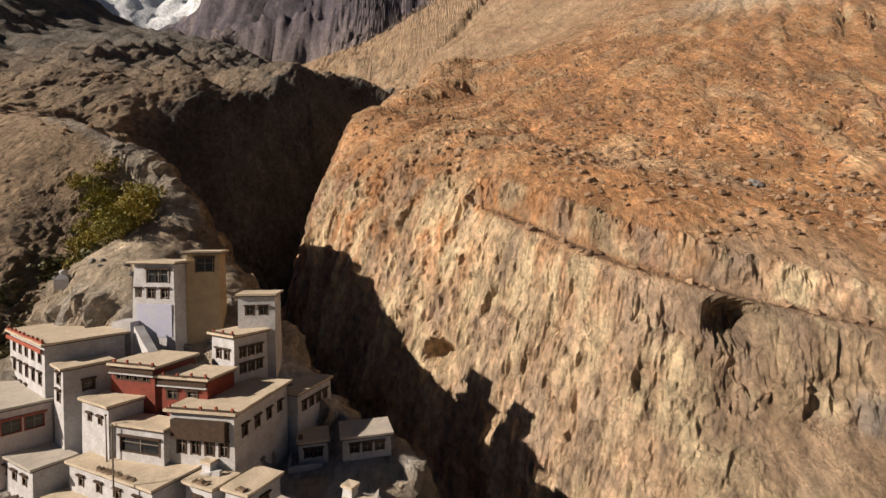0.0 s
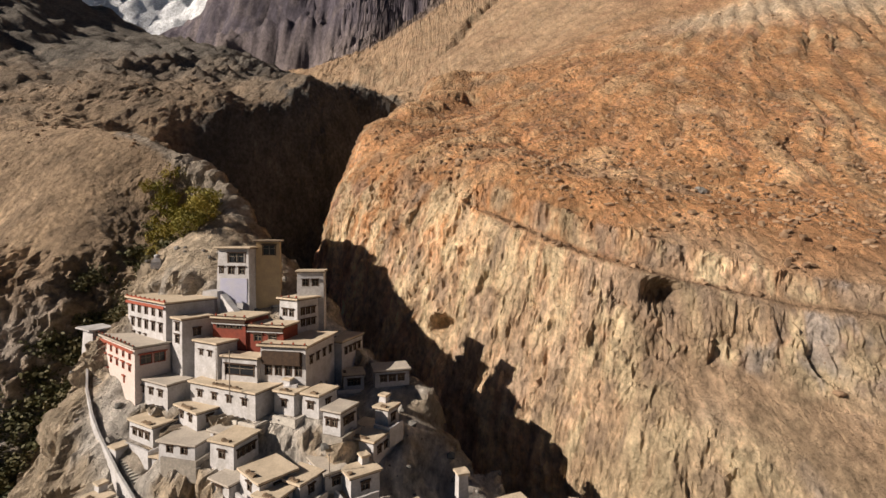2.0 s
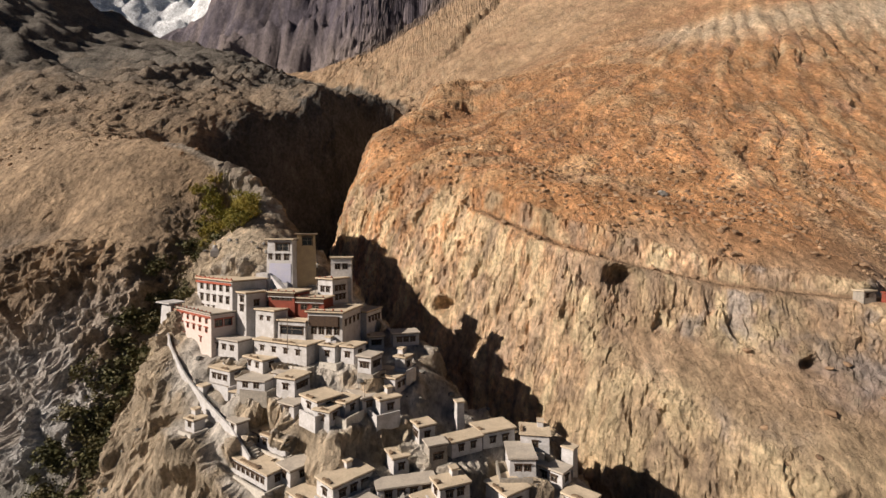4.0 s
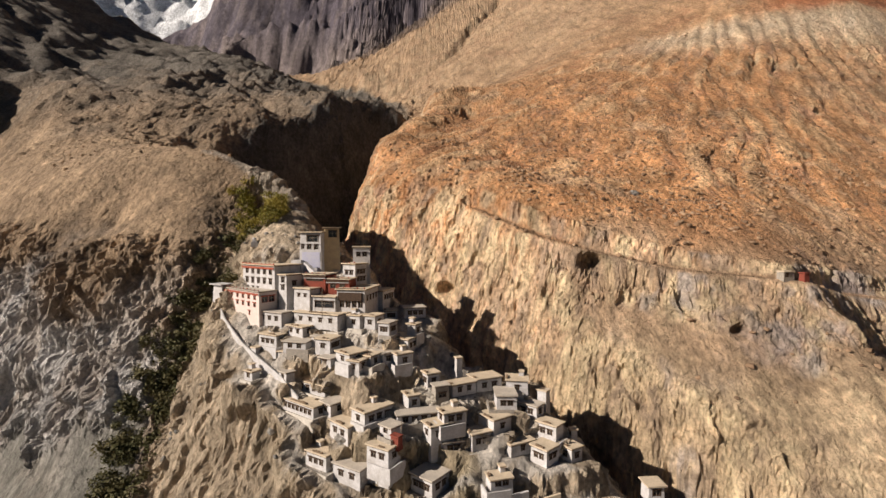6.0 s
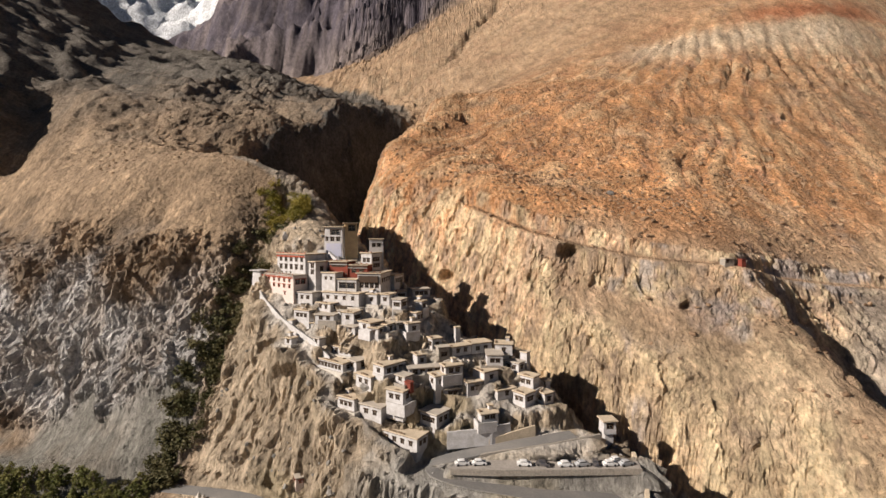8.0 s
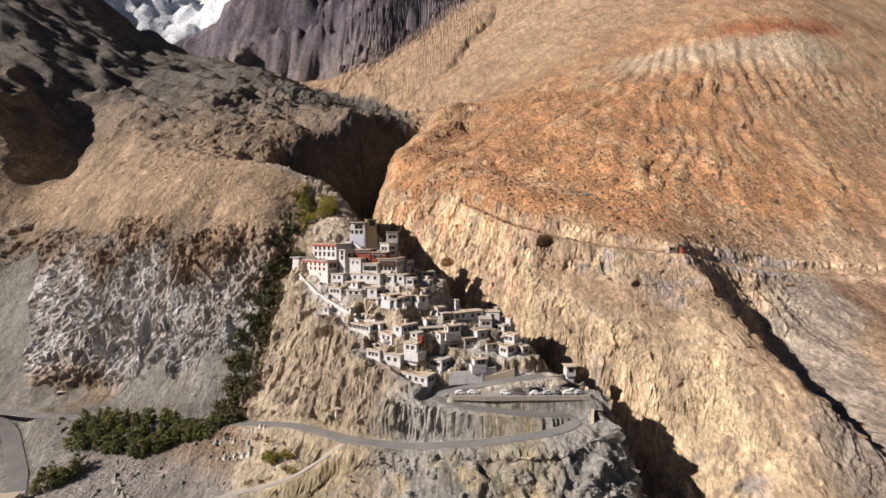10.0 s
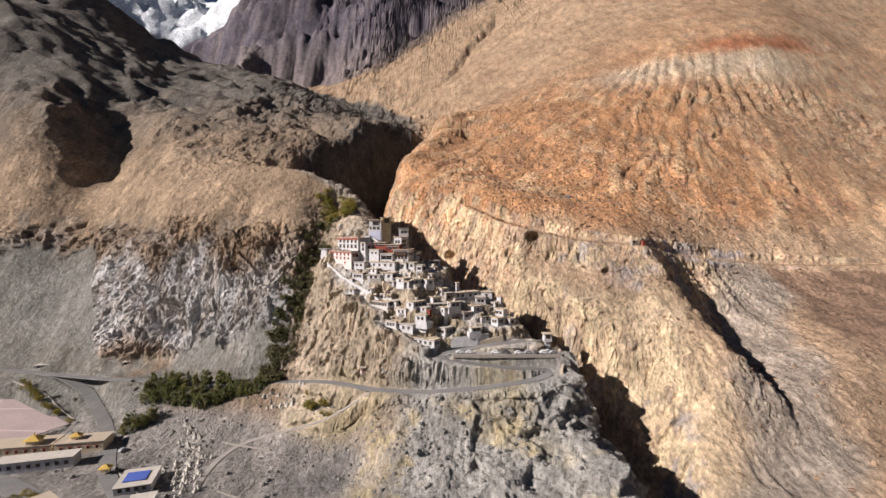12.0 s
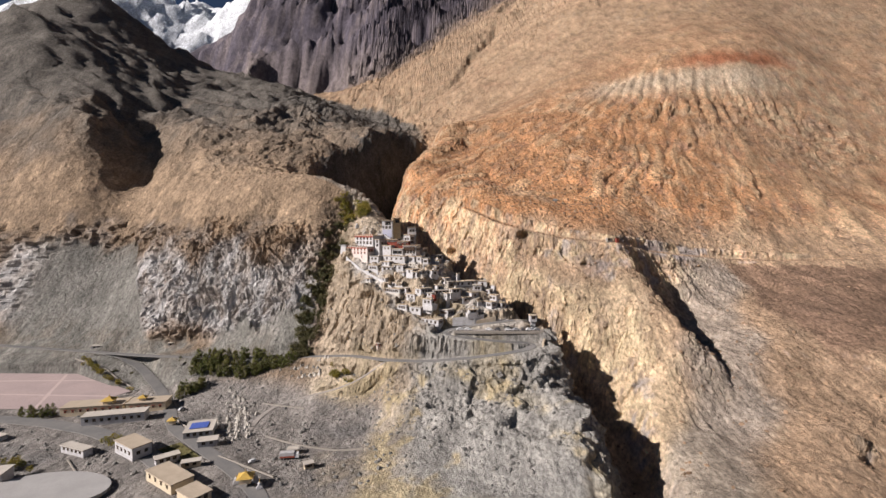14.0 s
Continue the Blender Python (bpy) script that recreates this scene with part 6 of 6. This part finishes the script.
def rock_paint(name, a, b):
    m = Mat(name, 0.95)
    g = m.t.nodes.new("ShaderNodeNewGeometry")
    c = m.mix(g.outputs["Random Per Island"], a, b)
    m.colour(m.mix(1.0, c, m.grey(m.ramp(m.noise(1.5, 5, 0.7), 0.25, 0.75, 0.7, 1.25)), "MULTIPLY"))
    m.bump(m.noise(3, 6, 0.7), 0.6, 0.2)
    return m.m


def scatter(count, keep, lo, hi, power=3.0):
    """Pick places of the displaced land where keep(x, y, z) allows; many small, few large."""
    out = []
    jj = RS.randint(1, XX.shape[0] - 1, count * 12)
    ii = RS.randint(1, XX.shape[1] - 1, count * 12)
    x, y, z = OX[jj, ii], OY[jj, ii], OZ[jj, ii]
    ok = keep(x, y, z, jj, ii)
    size = lo + (hi - lo) * RS.uniform(0, 1, len(x)) ** power
    for q in np.nonzero(ok)[0][:count]:
        out.append((x[q], y[q], z[q] + size[q] * 0.15, size[q]))
    return out


SLOPE_ROCK = rock_paint("slope_rock", (0.15, 0.095, 0.06), (0.42, 0.28, 0.175))
GREY_ROCK = rock_paint("grey_rock", (0.15, 0.145, 0.135), (0.32, 0.295, 0.265))
patchy = fbm(XX / 26, YY / 26, 8.8, 3)
rocks("slope_stones", scatter(8500, lambda x, y, z, j, i: (RIGHT[j, i] > 0.9) & (y > 84) & (y < 420) & (x < 420) & (STEEP[j, i] < 0.6) & (patchy[j, i] > RS.uniform(-0.7, 0.7, len(x))), 0.22, 1.5, 3.6),
      "brown boulders and stones strewn on the slope", "stones", SLOPE_ROCK)
rocks("left_stones", scatter(2600, lambda x, y, z, j, i: (RIGHT[j, i] < 0.1) & (x < -96) & (y > 100) & (y < 300) & (x > -330) & (STEEP[j, i] < 0.5) & (patchy[j, i] > RS.uniform(-0.4, 0.7, len(x))), 0.25, 1.6, 4.0),
      "brown stones strewn on the hillside", "stones", SLOPE_ROCK)
rocks("valley_stones", scatter(3600, lambda x, y, z, j, i: (RIGHT[j, i] < 0.5) & (y < 60) & (y > -130) & (x > -240) & (x < 66) & (ROAD_MASK[j, i] < 0.02) & (z < 44) & (patchy[j, i] > RS.uniform(-0.5, 0.5, len(x))), 0.2, 1.5, 4.0),
      "grey rubble and stones on the valley floor", "stones", GREY_ROCK)
rocks("spur_stones", scatter(1500, lambda x, y, z, j, i: (RIGHT[j, i] < 0.2) & (x > -96) & (x < 60) & (y > -50) & (y < 100) & (ROAD_MASK[j, i] < 0.02) & (z > 8), 0.2, 1.3, 3.0),
      "pale rubble between the houses and rocks", "stones", GREY_ROCK)
rocks("right_stones", scatter(2200, lambda x, y, z, j, i: (RIGHT[j, i] > 0.9) & (y < 84) & (y > -120) & (x < 330) & (STEEP[j, i] < 0.9) & (patchy[j, i] > RS.uniform(-0.4, 0.6, len(x))), 0.2, 1.4, 4.0),
      "tan stones and rubble on the far bank", "stones", SLOPE_ROCK)


def boulder(x, y, z, s, label, seed):
    bm = bmesh.new()
    bmesh.ops.create_icosphere(bm, subdivisions=3, radius=1)
    for v in bm.verts:
        q = v.co * 1.3 + Vector((seed, seed, 0))
        v.co *= 1 + 0.5 * noise.noise(q) + 0.3 * noise.noise(q * 2.7) + 0.12 * noise.noise(q * 6.0)
        v.co.z *= 0.8
    bmesh.ops.scale(bm, vec=(s, s * 0.85, s), verts=bm.verts)
    me = bpy.data.meshes.new("boulder")
    bm.to_mesh(me)
    bm.free()
    me.materials.append(GREY_ROCK if seed % 2 else SLOPE_ROCK)
    ob = tagged(new("boulder", me), label, "boulder", "large boulders")
    ob.location = (x, y, z)


boulder(90, 138, ground_at(90, 138) + 0.8, 2.4, "large pale boulder on the orange slope", 1)
for k, q in enumerate(((44, -10, 3.2), (52, -16, 4.0), (36, -14, 2.6), (58, -24, 3.4), (24, -18, 3.0), (12, -22, 2.6), (62, -8, 2.8), (-8, -14, 2.4))):
    boulder(q[0], q[1], ground_at(q[0], q[1]) + q[2] * 0.25, q[2], "angular grey boulder on the slope below the road", 2 * k + 3)
for k, q in enumerate(((-29, 29, 2.2), (-25, 30, 2.6), (-20, 33, 2.8), (-16, 34, 2.4), (-30, 26.5, 1.8), (-10, 31, 1.8))):
    boulder(q[0], q[1], ground_at(q[0], q[1]) + q[2] * 0.3, q[2], "grey rock outcrop between the village houses", 2 * k + 21)
